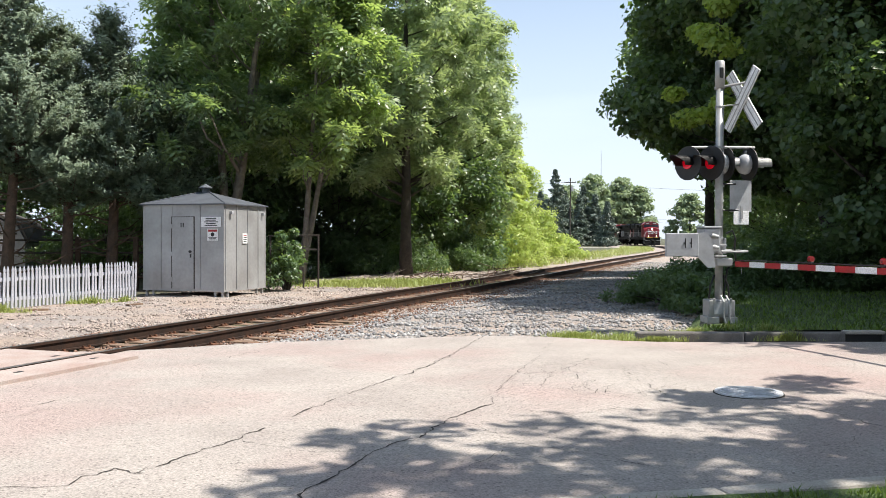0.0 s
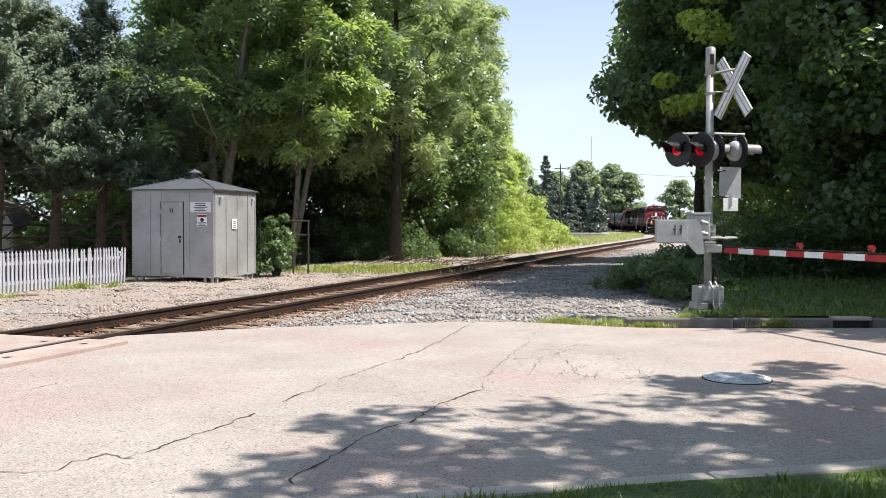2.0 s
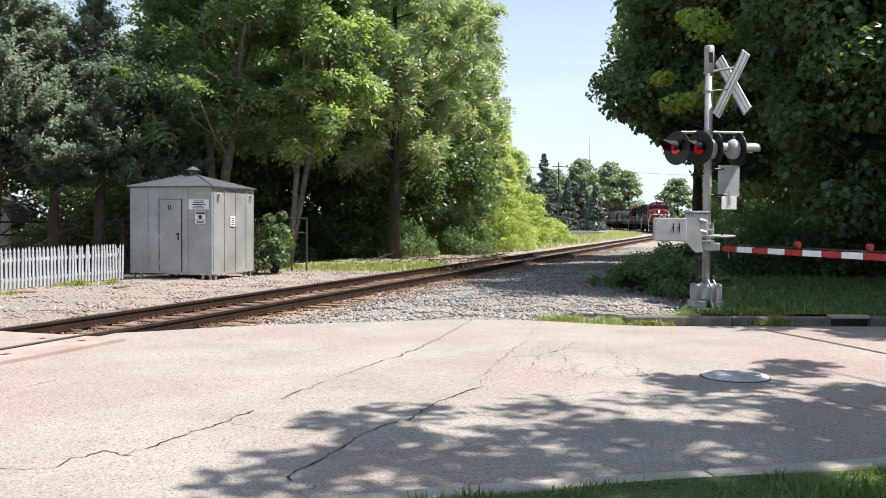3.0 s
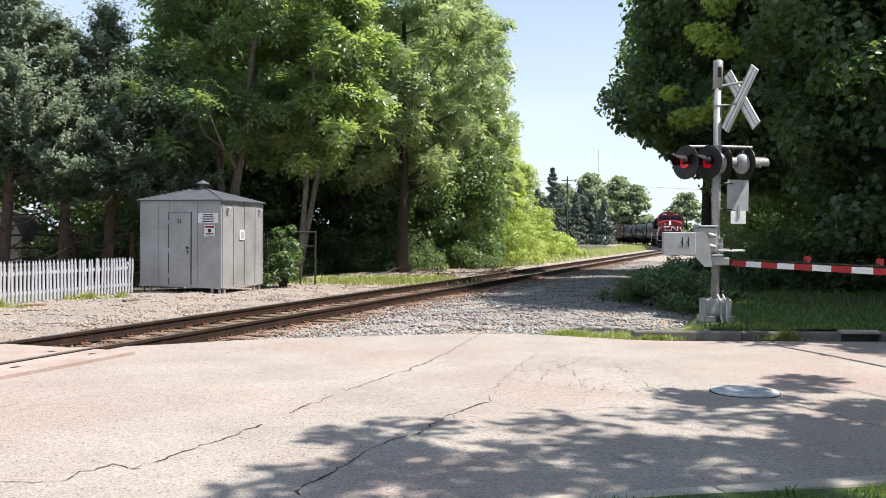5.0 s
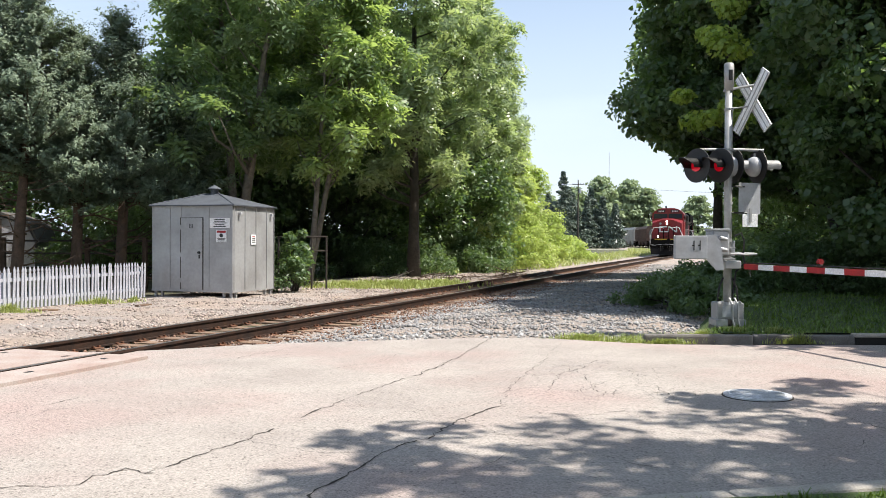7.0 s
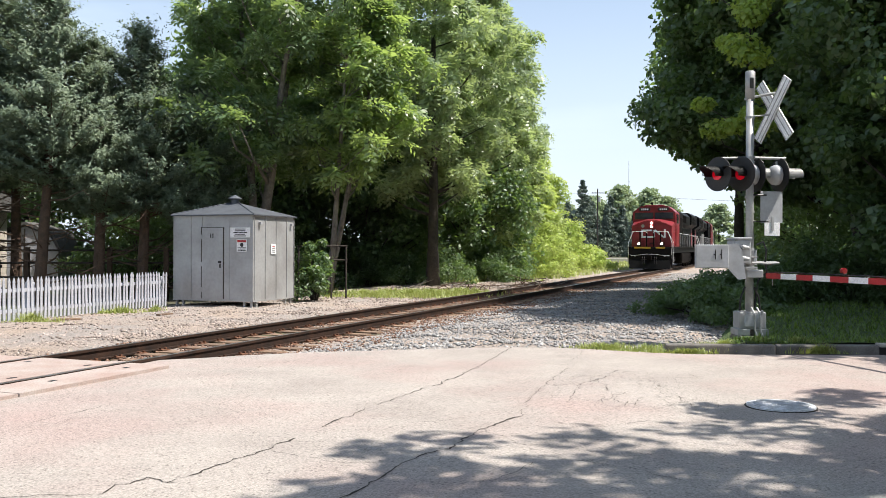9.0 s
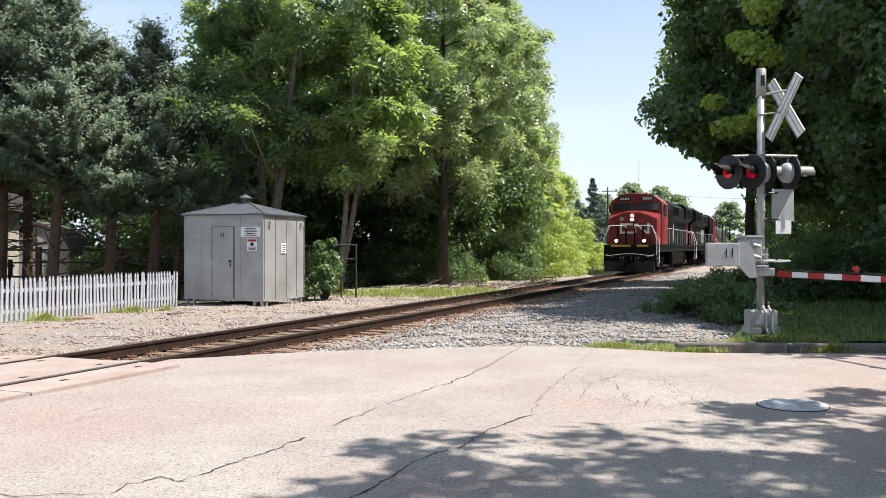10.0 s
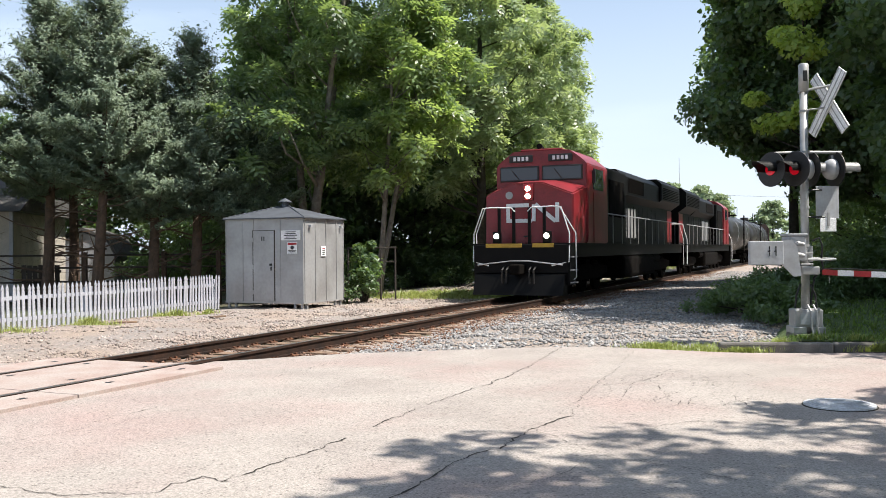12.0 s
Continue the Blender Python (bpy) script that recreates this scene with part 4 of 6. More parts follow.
def cracks():
    lines = [([(-1.99, 5.84), (-1.81, 6.36), (-1.58, 6.86), (-1.34, 7.67), (-1.22, 7.98), (-0.83, 9.13), (-0.32, 10.36), (0.08, 11.73), (0.7, 14.3)], 0.05),
             ([(-0.86, 5.3), (-0.57, 6.2), (-0.36, 6.7), (-0.06, 7.2), (0.08, 7.7), (0.45, 8.3)], 0.06),
             ([(0.45, 8.3), (0.55, 9.1), (0.77, 10.0), (1.13, 11.2), (1.7, 13.6)], 0.022),
             ([(-1.58, 6.86), (-1.08, 6.5), (-0.67, 6.42)], 0.018), ([(-3.9, 7.8), (-3.75, 8.15), (-3.6, 8.6)], 0.018),
             ([(-3.0, 10.7), (-2.6, 11.9), (-2.15, 12.8)], 0.018), ([(3.3, 8.3), (3.5, 7.7), (3.65, 7.3)], 0.03),
             ([(0.55, 9.1), (0.93, 9.45), (1.3, 9.1), (1.7, 9.8)], 0.022), ([(0.77, 10.0), (1.36, 10.5), (2.0, 11.4)], 0.022),
             ([(1.1, 11.2), (1.5, 10.9), (1.9, 11.5)], 0.025), ([(1.0, 9.1), (1.25, 10.3), (1.52, 10.7), (1.5, 9.1)], 0.02),
             ([(2.1, 10.7), (2.2, 8.8), (2.75, 9.1)], 0.018), ([(0.45, 8.3), (1.06, 7.8), (1.65, 8.15)], 0.018),
             ([(0.08, 7.7), (0.65, 6.65), (1.05, 6.45), (1.5, 6.0)], 0.018), ([(1.5, 9.1), (1.85, 8.8), (2.5, 9.5)], 0.018),
             ([(-3.5, 5.65), (-3.3, 5.6), (-2.9, 5.5), (-2.4, 5.55), (-2.2, 6.0), (-1.99, 5.84)], 0.04), ([(-4.3, 6.7), (-3.9, 7.4), (-3.5, 8.1)], 0.015),
             ([(-2.6, 9.4), (-1.8, 10.1), (-1.0, 11.2), (-0.4, 12.9)], 0.012), ([(2.6, 12.7), (4.2, 12.2), (6.4, 11.8), (9, 11.9)], 0.025)]
    rng = np.random.default_rng(77)
    # a web of fine cracks where the surface breaks up
    node = {(i, j): (0.75 + i * 0.23 + 0.05 * j + rng.uniform(-0.09, 0.09), 8.7 + j * 0.36 + rng.uniform(-0.14, 0.14)) for i in range(8) for j in range(8)}
    for (i, j), p in node.items():
        for q in ((i + 1, j), (i, j + 1)):
            if q in node and rng.random() < 0.62 - 0.05 * abs(i - 3) and (i + j) > 1:
                lines.append(([p, ((p[0] + node[q][0]) / 2 + rng.uniform(-0.04, 0.04), (p[1] + node[q][1]) / 2 + rng.uniform(-0.04, 0.04)), node[q]], 0.014))
    for k in range(14):
        x, y, a = rng.uniform(-1, 4), rng.uniform(5.6, 8.4), rng.uniform(0.1, 0.9)
        lines.append(([(x, y), (x + 0.35 * math.cos(a) + 0.05, y + 0.3 * math.sin(a)), (x + 0.8 * math.cos(a), y + 0.8 * math.sin(a))], 0.016))
    for i, (pts, w) in enumerate(lines):
        strip("road_crack", pts, w * 0.42, M_CRACK, "dark winding crack in the asphalt", "crack", 0.003 + 0.0001 * i, "structure", seed=i, cut=-0.36 if i == 0 else -0.9)


cracks()


def manhole():
    ob = thing("manhole_cover", pose(3.05, 8.92, 0.002 + rough_noise(3.05, 8.92, 0.35, 0.02)), "worn round cast-iron manhole cover set in the asphalt", "manhole cover")
    bm = bmesh.new()
    bmesh.ops.create_cone(bm, cap_ends=True, segments=48, radius1=0.33, radius2=0.325, depth=0.03)
    bmesh.ops.translate(bm, vec=(0, 0, 0.005), verts=bm.verts[:])
    part("rim", bm, M_MANHOLE, ob, "worn iron rim, sky sheen put into its pale colour")
    bm = bmesh.new()
    bmesh.ops.create_cone(bm, cap_ends=True, segments=48, radius1=0.345, radius2=0.34, depth=0.02)
    bmesh.ops.translate(bm, vec=(0, 0, -0.004), verts=bm.verts[:])
    part("tar_seal", bm, M_CRACK, ob, "dark tar seal round the rim")
    bm = bmesh.new()
    bmesh.ops.create_cone(bm, cap_ends=True, segments=48, radius1=0.285, radius2=0.285, depth=0.02)
    bmesh.ops.translate(bm, vec=(0, 0, 0.016), verts=bm.verts[:])
    lid = part("lid", bm, M_MANHOLE, ob, "ribbed iron lid")
    for k in range(-5, 6):
        w = math.sqrt(0.26 ** 2 - (k * 0.045) ** 2)
        part("rib", boxed(-w, w, k * 0.045 - 0.01, k * 0.045 + 0.01, 0.026, 0.032), M_MANHOLE, lid)


manhole()


def storm_inlet():
    ob = thing("storm_drain", pose(6.45, 13.74, 0), "dark storm drain opening in the kerb", "storm drain")
    part("hood", boxed(-0.3, 0.3, -0.09, 0.09, 0.085, 0.14, bevel=0.015), M_CONCRETE, ob)
    part("recess", boxed(-0.3, 0.3, 0.03, 0.09, -0.1, 0.085), M_BLACK, ob, "dark opening")


storm_inlet()


def crossing():
    ob = thing("level_crossing", pose(0, 0, 0), "pale concrete crossing panels laid between and beside the rails", "level crossing", kind="structure")
    for s0 in np.arange(-16.1, -44, -2.44):
        for o0, o1 in ((-0.66, 0.66), (0.825, 1.45), (-1.45, -0.825)):
            bm = track_strip(s0 - 2.42, s0, 3, o0, o1, -0.1, RAIL_Z - 0.008)
            part("panel", bm, M_PANEL, ob)
    for s0 in np.arange(-16.5, -30, -1.22):
        for o in (-0.5, 0.5, 1.1, -1.1):
            p = beside(s0, o, RAIL_Z - 0.008)
            part("lifting_pocket", boxed(-0.03, 0.03, -0.05, 0.05, -0.01, 0.003), M_BLACK, ob).matrix_basis = pose(p.x, p.y, p.z, 0, 0, -TD)


crossing()


def ring_disc(bm, r, depth, seg=28, m=None):
    got = bmesh.ops.create_cone(bm, cap_ends=True, segments=seg, radius1=r, radius2=r, depth=depth)
    if m is not None:
        bmesh.ops.transform(bm, matrix=m, verts=got["verts"])
    return bm


def facing(x, y, z, ang):
    """A pose whose local z looks level along the compass angle ang (degrees clockwise from +y), local y up."""
    return pose(x, y, z, 0, 0, -ang) @ pose(0, 0, 0, -90, 0, 0) @ pose(0, 0, 0, 0, 0, 180)


def crossing_signal():
    mx, my = 4.65, 15.1
    ob = thing("crossing_signal", pose(mx, my, 0.13), "silver railway crossing signal with red lamps and a lowered gate", "crossing signal")

    def add(name, bm, mat, label="", parent=ob, smooth=False):
        return part(name, bm, mat, parent, label, smooth)
    mast = add("mast", tubed([(0, 0, 0.3), (0, 0, 4.0)], 0.066, 20), M_ALU, "weathered aluminium mast", smooth=True)
    add("mast_cap", tubed([(0, 0, 3.93), (0, 0, 4.38), (0, 0, 4.40)], [0.082, 0.082, 0.06], 20), M_ALU, "bell housing on the mast", smooth=True)
    add("bell_window", boxed(-0.03, 0.035, -0.088, -0.07, 4.1, 4.28, bevel=0.012), M_BLACK, parent=mast)
    base = boxed(-0.22, 0.22, -0.19, 0.19, 0.10, 0.39, bevel=0.02)
    b = add("base", base, M_GALV, "bolted grey junction box base")
    for dx in (0.02, 0.11):
        add("conduit", tubed([(dx + 0.04, -0.25, -0.05), (dx, -0.23, 0.1), (dx, -0.215, 0.36), (dx - 0.02, -0.1, 0.46)], 0.017, 8), M_ALU, parent=b)
    for sx in (-1, 1):
        add("foot", boxed(sx * 0.15 - 0.1, sx * 0.15 + 0.1, -0.22, 0.22, 0.0, 0.11, bevel=0.01), M_ALU, parent=b)
        add("hinge", boxed(sx * 0.14 - 0.02, sx * 0.14 + 0.02, -0.23, -0.2, 0.34, 0.42, bevel=0.006), M_ALU, parent=b)
        add("bolt", tubed([(sx * 0.21, -0.16, 0.1), (sx * 0.21, -0.16, 0.16)], 0.018, 8), M_GALV, parent=b)
        add("conduit", tubed([(sx * 0.17, -0.02, 0.4), (sx * 0.15, -0.02, 0.62), (sx * 0.075, 0, 0.8)], 0.016, 6), M_BLACK, parent=b)
    add("door_panel", boxed(-0.15, 0.15, -0.212, -0.2, 0.15, 0.36, bevel=0.006), M_CASE, parent=b)
    add("footing", boxed(-0.25, 0.25, -0.24, 0.24, -0.3, -0.002, bevel=0.02), M_KERB)
    # crossed boards, turned well away from the viewer
    m = pose(0.36, -0.08, 3.74, 0, 0, -66)
    for k, (a, dy) in enumerate(((54, 0.022), (-54, -0.022))):
        bm = boxed(-0.59, 0.59, -0.012, 0.012, -0.1, 0.1, bevel=0.004)
        o = add("crossbuck_board", bm, M_SIGN, "white crossing board seen from its back")
        o.matrix_basis = m @ pose(0, dy, 0, 0, a, 0)
        for zz in (-0.09, 0.0, 0.09):
            add("stiffener", boxed(-0.58, 0.58, -0.018, 0.018, zz * 0.9 - 0.007, zz * 0.9 + 0.007), M_ALU, parent=o)
    add("crossarm_bracket", tubed([(-0.1, -0.02, 3.93), (0.1, -0.05, 3.97), (0.52, -0.12, 4.04)], 0.022, 8), M_ALU)
    for z in (3.62, 3.95, 2.95, 2.3, 2.05, 1.42, 1.12):
        add("clamp", tubed([(0, 0, z - 0.02), (0, 0, z + 0.02)], 0.078, 16), M_ALU, parent=mast)
    add("bracket_strap", tubed([(0, -0.06, 3.63), (0.3, -0.08, 3.66)], 0.014, 6), M_ALU)
    # lamp arms and lamps
    add("lamp_arm", tubed([(-0.55, -0.12, 2.93), (0, -0.02, 2.95), (0.62, 0.1, 2.95)], 0.024, 10), M_ALU, "tubular lamp arm")
    for x, y, ang in ((-0.54, -0.12, 238), (-0.17, -0.16, 238), (0.14, 0.06, 76), (0.54, 0.1, 76)):
        o = thing_part("flashing_lamp", ob, facing(x - 0.02, y, 2.67, ang))
        away = ang < 180
        part("target_disc", ring_disc(bmesh.new(), 0.285, 0.012, 36), M_BLACK, o, "round black backing disc")
        bm = bmesh.new()
        ring_disc(bm, 0.1, 0.012, 24, pose(0, 0, 0.022))
        part("lens", bm, M_LED if not away else M_REDLENS, o, "red glowing lens")
        bm = bmesh.new()
        n = 16
        ra, rb = [], []
        for k in range(n + 1):
            a = radians(-20 + 220 * k / n)
            ra.append(bm.verts.new((math.cos(a) * 0.125, math.sin(a) * 0.125, 0.0)))
            rb.append(bm.verts.new((math.cos(a) * 0.12, math.sin(a) * 0.12, (0.2 + 0.2 * max(0, math.sin(a)) if not away else 0.38))))
        for k in range(n):
            bm.faces.new((ra[k], ra[k + 1], rb[k + 1], rb[k]))
        bmesh.ops.solidify(bm, geom=bm.faces[:], thickness=0.006)
        part("hood", bm, M_BLACK if not away else M_ALU, o, "lamp hood")
        bm = bmesh.new()
        bmesh.ops.create_uvsphere(bm, u_segments=20, v_segments=12, radius=0.15, matrix=pose(0, 0, -0.065) @ Matrix.Diagonal((1.15, 1.15, 0.42 if not away else 0.95, 1)))
        if away:
            bmesh.ops.delete(bm, geom=[v for v in bm.verts if v.co.z > -0.006], context="VERTS")
        part("housing", bm, M_CASE, o, "grey domed lamp housing", smooth=True)
        part("stem", tubed([(0, 0.13, -0.05), (0, 0.23, -0.05)], 0.02, 8), M_ALU, o)
    # sign plates, seen from behind
    m = pose(0.365, 0.02, 2.13, 0, 0, 12)
    o = add("sign_plate", boxed(-0.2, 0.2, -0.006, 0.006, -0.265, 0.265, bevel=0.005), M_CASE, "back of a grey sign plate")
    o.matrix_basis = m
    add("plate_arm", tubed([(-0.33, 0, 0.2), (-0.1, -0.015, 0.2)], 0.014, 6), M_BLACK, parent=o)
    add("plate_arm", tubed([(-0.33, 0, -0.24), (-0.05, -0.015, -0.24)], 0.014, 6), M_BLACK, parent=o)
    o = add("small_sign_plate", boxed(-0.14, 0.14, -0.006, 0.006, -0.11, 0.11, bevel=0.005), M_SIGN, "small white sign plate")
    o.matrix_basis = pose(0.37, 0.0, 1.76, 0, 0, 12)
    add("plate_clip", boxed(-0.02, 0.02, -0.02, -0.006, -0.02, 0.2), M_GALV, parent=o)
    # gate mechanism and counterweight
    case = add("gate_mechanism", boxed(-0.32, -0.05, -0.25, 0.2, 1.18, 1.58, bevel=0.02), M_CASE, "grey gate motor case")
    add("case_lid", boxed(-0.335, -0.035, -0.27, 0.22, 1.585, 1.62, bevel=0.01), M_CASE, parent=case)
    for zz in (1.28, 1.46):
        add("case_latch", tubed([(-0.2, -0.25, zz), (-0.2, -0.29, zz), (-0.1, -0.29, zz - 0.02)], [0.04, 0.04, 0.03], 10), M_GALV, parent=case)
    arm = bmesh.new()
    prism(arm, [(-0.5, 1.50), (-0.30, 1.52), (-0.22, 1.40), (-0.16, 0.94), (-0.28, 0.93), (-0.44, 1.10), (-0.50, 1.16)], 1, -0.34, -0.30)
    add("counterweight_arm", arm, M_CASE, "pale cast arm of the gate")
    cw = add("counterweight", boxed(-0.99, -0.46, -0.42, -0.31, 1.12, 1.50, bevel=0.012), M_CASE, "stacked counterweight plates")
    for dx in (-0.68, -0.58):
        add("slot", boxed(dx - 0.008, dx + 0.008, -0.424, -0.41, 1.26, 1.42), M_BLACK, parent=cw)
        add("slot_bolt", boxed(dx - 0.03, dx + 0.008, -0.43, -0.42, 1.33, 1.35), M_BLACK, parent=cw)
    add("counterweight_arm", boxed(-0.5, 0.2, 0.24, 0.28, 1.15, 1.42, bevel=0.01), M_CASE, "pale cast arm of the gate")
    add("hub", boxed(-0.1, 0.17, -0.2, 0.16, 0.95, 1.09, bevel=0.02), M_GALV, "gate hub")
    add("cable_loop", tubed([(0.1, -0.05, 1.5), (0.2, -0.08, 1.55), (0.25, -0.08, 1.42), (0.24, -0.06, 1.2), (0.27, -0.05, 1.05), (0.14, 0, 0.9), (0.08, 0, 0.45)], 0.016, 8), M_BLACK, "black cable")
    add("cable_loop", tubed([(-0.02, -0.2, 1.2), (0.12, -0.2, 1.2), (0.24, -0.16, 1.19), (0.44, -0.14, 1.2)], 0.02, 8), M_GALV, "grey conduit")
    add("chain", tubed([(0.33, -0.14, 0.93), (0.335, -0.14, 0.82)], 0.006, 5), M_GALV)
    for zz in (1.0, 1.12, 1.3):
        add("mast_clamp", boxed(-0.1, 0.1, -0.1, 0.1, zz - 0.015, zz + 0.015, bevel=0.005), M_GALV, parent=mast)
    add("bracket_rod", tubed([(0.1, 0, 1.22), (0.42, -0.1, 1.21)], 0.014, 6), M_GALV)
    # the gate arm reaches across the road
    d = Vector((0.26, -0.966, 0)).normalized()
    gate = thing_part("gate_arm", ob, pose(0.22, -0.12, 0.99, 0, 0, math.degrees(math.atan2(d.y, d.x))))
    x = 0.05
    k = 0
    while x < 7.2:
        part("red_stripe" if k % 2 == 0 else "white_stripe", boxed(x, x + 0.406, -0.02, 0.02, -0.043, 0.043), M_RED if k % 2 == 0 else M_SIGN, gate)
        x += 0.4065
        k += 1
    part("cable", tubed([(0.05, 0, 0.06)] + [(q * 0.4, 0.01 * (q % 2), 0.072 - 0.008 * (q % 2)) for q in range(1, 18)], 0.008, 6), M_BLACK, gate, "thin lamp cable")
    for q in (1.95, 3.4, 6.9):
        o = part("gate_lamp", boxed(q - 0.035, q + 0.035, -0.03, 0.03, 0.053, 0.09, bevel=0.006), M_BLACK, gate)
        bm = bmesh.new()
        ring_disc(bm, 0.042, 0.06, 18, pose(q, 0, 0.128, 90, 0, 90))
        part("lamp_glass", bm, M_REDLENS, o, "dull red lamp")
    return ob


def thing_part(name, parent, m):
    """An empty that gathers the pieces of one part."""
    o = new(name)
    o.parent = parent
    o.matrix_basis = m
    return o


crossing_signal()


def bars(parent, mat, x0, x1, y, z0, z1, rows, seed=1):
    """Unreadable writing as plain bars on a face that looks along -y."""
    rng = np.random.default_rng(seed)
    h = (z1 - z0) / (rows * 2 - 1)
    for k in range(rows):
        w = (x1 - x0) * rng.uniform(0.6, 1.0)
        c = (x0 + x1) / 2
        part("print_bar", boxed(c - w / 2, c + w / 2, y - 0.002, y, z1 - h * (2 * k + 1), z1 - h * 2 * k), mat, parent)


def metal_shed():
    w, dp = 2.56, 2.2
    # local x runs along the front to the near corner, local y back along the side
    ob = thing("metal_shed", pose(-5.86, 24.0, -0.1, 0, 0, -18.2), "plain grey galvanised steel equipment shed on short legs", "shed")
    z0, z1 = 0.24, 2.53
    body = part("body", boxed(-w, 0, 0, dp, z0, z1), M_GALV, ob)
    for x in (-w + 0.012, -1.98, -1.62, -0.74, -0.012):
        part("seam", boxed(x - 0.012, x + 0.012, -0.012, 0.0, z0, z1, bevel=0.004), M_GALV, body, "raised panel seam")
    for y in (0.06, 0.62, 1.2, 1.78, dp - 0.012):
        part("seam", boxed(0, 0.022, y - 0.014, y + 0.014, z0, z1, bevel=0.004), M_GALV, body, "raised panel seam")
    part("sill", boxed(-w - 0.01, 0.01, -0.014, dp + 0.01, z0 - 0.05, z0), M_GALV, ob)
    door = part("door", boxed(-1.62, -0.94, -0.018, 0.0, 0.27, 2.2, bevel=0.004), M_GALV, ob, "flat steel door")
    for a in ((-1.645, -1.622, 0.25, 2.22), (-0.938, -0.915, 0.25, 2.22)):
        part("frame", boxed(a[0], a[1], -0.014, 0.0, a[2], a[3]), M_DARKWOOD, door, "dark door gap")
    part("frame", boxed(-1.622, -0.938, -0.013, 0.0, 2.2, 2.215), M_DARKWOOD, door)
    for z in (0.5, 1.2, 1.95):
        part("hinge", boxed(-1.67, -1.61, -0.03, -0.01, z - 0.06, z + 0.06), M_GALV, door)
    part("knob", tubed([(-1.03, -0.018, 1.26), (-1.03, -0.07, 1.26)], 0.035, 12), M_BLACK, door, "dark door knob")
    part("latch", boxed(-1.05, -1.01, -0.03, -0.018, 1.1, 1.2), M_BLACK, door)
    for x in (-1.33, -1.26):
        part("door_mark", boxed(x - 0.015, x + 0.015, -0.021, -0.018, 1.92, 2.04), M_BLACK, door)
    part("vent", boxed(-1.36, -1.22, -0.022, -0.018, 0.42, 0.52), M_ALU, door)
    s = part("notice", boxed(-0.70, -0.08, -0.026, -0.016, 1.93, 2.2), M_SIGN, ob, "white notice with unreadable black print")
    bars(s, M_BLACK, -0.62, -0.16, -0.026, 1.96, 2.17, 5, 2)
    s = part("notice", boxed(-0.50, -0.18, -0.026, -0.016, 1.55, 1.88), M_SIGN, ob, "white warning notice with a red band")
    part("red_band", boxed(-0.48, -0.2, -0.029, -0.026, 1.80, 1.86), M_RED, s)
    part("pictogram", ring_disc(bmesh.new(), 0.055, 0.003, 20, pose(-0.34, -0.028, 1.73, 90)), M_BLACK, s)
    bars(s, M_BLACK, -0.47, -0.21, -0.026, 1.57, 1.66, 3, 4)
    s = part("notice", boxed(0.016, 0.026, 0.9, 1.16, 1.48, 1.76), M_SIGN, ob, "small white notice on the side wall")
    for k in range(4):
        part("print_bar", boxed(0.026, 0.028, 0.95, 1.11, 1.52 + k * 0.055, 1.545 + k * 0.055), M_RED if k == 3 else M_BLACK, s)
    for y in (0.3, 2.0):
        o = part("flood_lamp", boxed(0.0, 0.09, y - 0.04, y + 0.04, 2.28, 2.36, bevel=0.01), M_CASE, ob)
    # hipped roof with a vent
    bm = bmesh.new()
    e = 0.07
    q = [bm.verts.new(p) for p in ((-w - e, -e, z1), (e, -e, z1), (e, dp + e, z1), (-w - e, dp + e, z1))]
    q2 = [bm.verts.new((v.co.x, v.co.y, z1 + 0.03)) for v in q]
    ap = [bm.verts.new((-w / 2 - 0.12, dp / 2, 2.93)), bm.verts.new((-w / 2 + 0.12, dp / 2, 2.93))]
    bm.faces.new(q[::-1])
    for k in range(4):
        bm.faces.new((q[k], q[(k + 1) % 4], q2[(k + 1) % 4], q2[k]))
    bm.faces.new((q2[0], q2[1], ap[1], ap[0]))
    bm.faces.new((q2[1], q2[2], ap[1]))
    bm.faces.new((q2[2], q2[3], ap[0], ap[1]))
    bm.faces.new((q2[3], q2[0], ap[0]))
    roof = part("roof", bm, M_GALVROOF, ob, "low hipped grey metal roof")
    part("ridge", tubed([(0.05, -0.05, z1 + 0.035), (-w / 2 + 0.12, dp / 2, 2.94)], 0.02, 6), M_GALVROOF, roof)
    part("ridge", tubed([(-w - 0.05, -0.05, z1 + 0.035), (-w / 2 - 0.12, dp / 2, 2.94)], 0.02, 6), M_GALVROOF, roof)
    bm = tubed([(-w / 2, dp / 2, 2.88), (-w / 2, dp / 2, 3.04)], 0.11, 12)
    tube(bm, [(-w / 2, dp / 2, 3.04), (-w / 2, dp / 2, 3.06), (-w / 2, dp / 2, 3.16)], [0.2, 0.2, 0.02], 12)
    part("roof_vent", bm, M_GALVROOF, roof, "small capped vent")
    for x, y in ((-0.08, 0.06), (-0.3, 0.06), (-w + 0.08, 0.06), (-w + 0.3, 0.06), (-0.06, dp - 0.1), (-0.06, dp - 0.4), (-w + 0.1, dp - 0.1), (-0.06, 0.25)):
        part("leg", boxed(x - 0.03, x + 0.03, y - 0.03, y + 0.03, -0.05, z0 - 0.05), M_GALV, ob)


metal_shed()


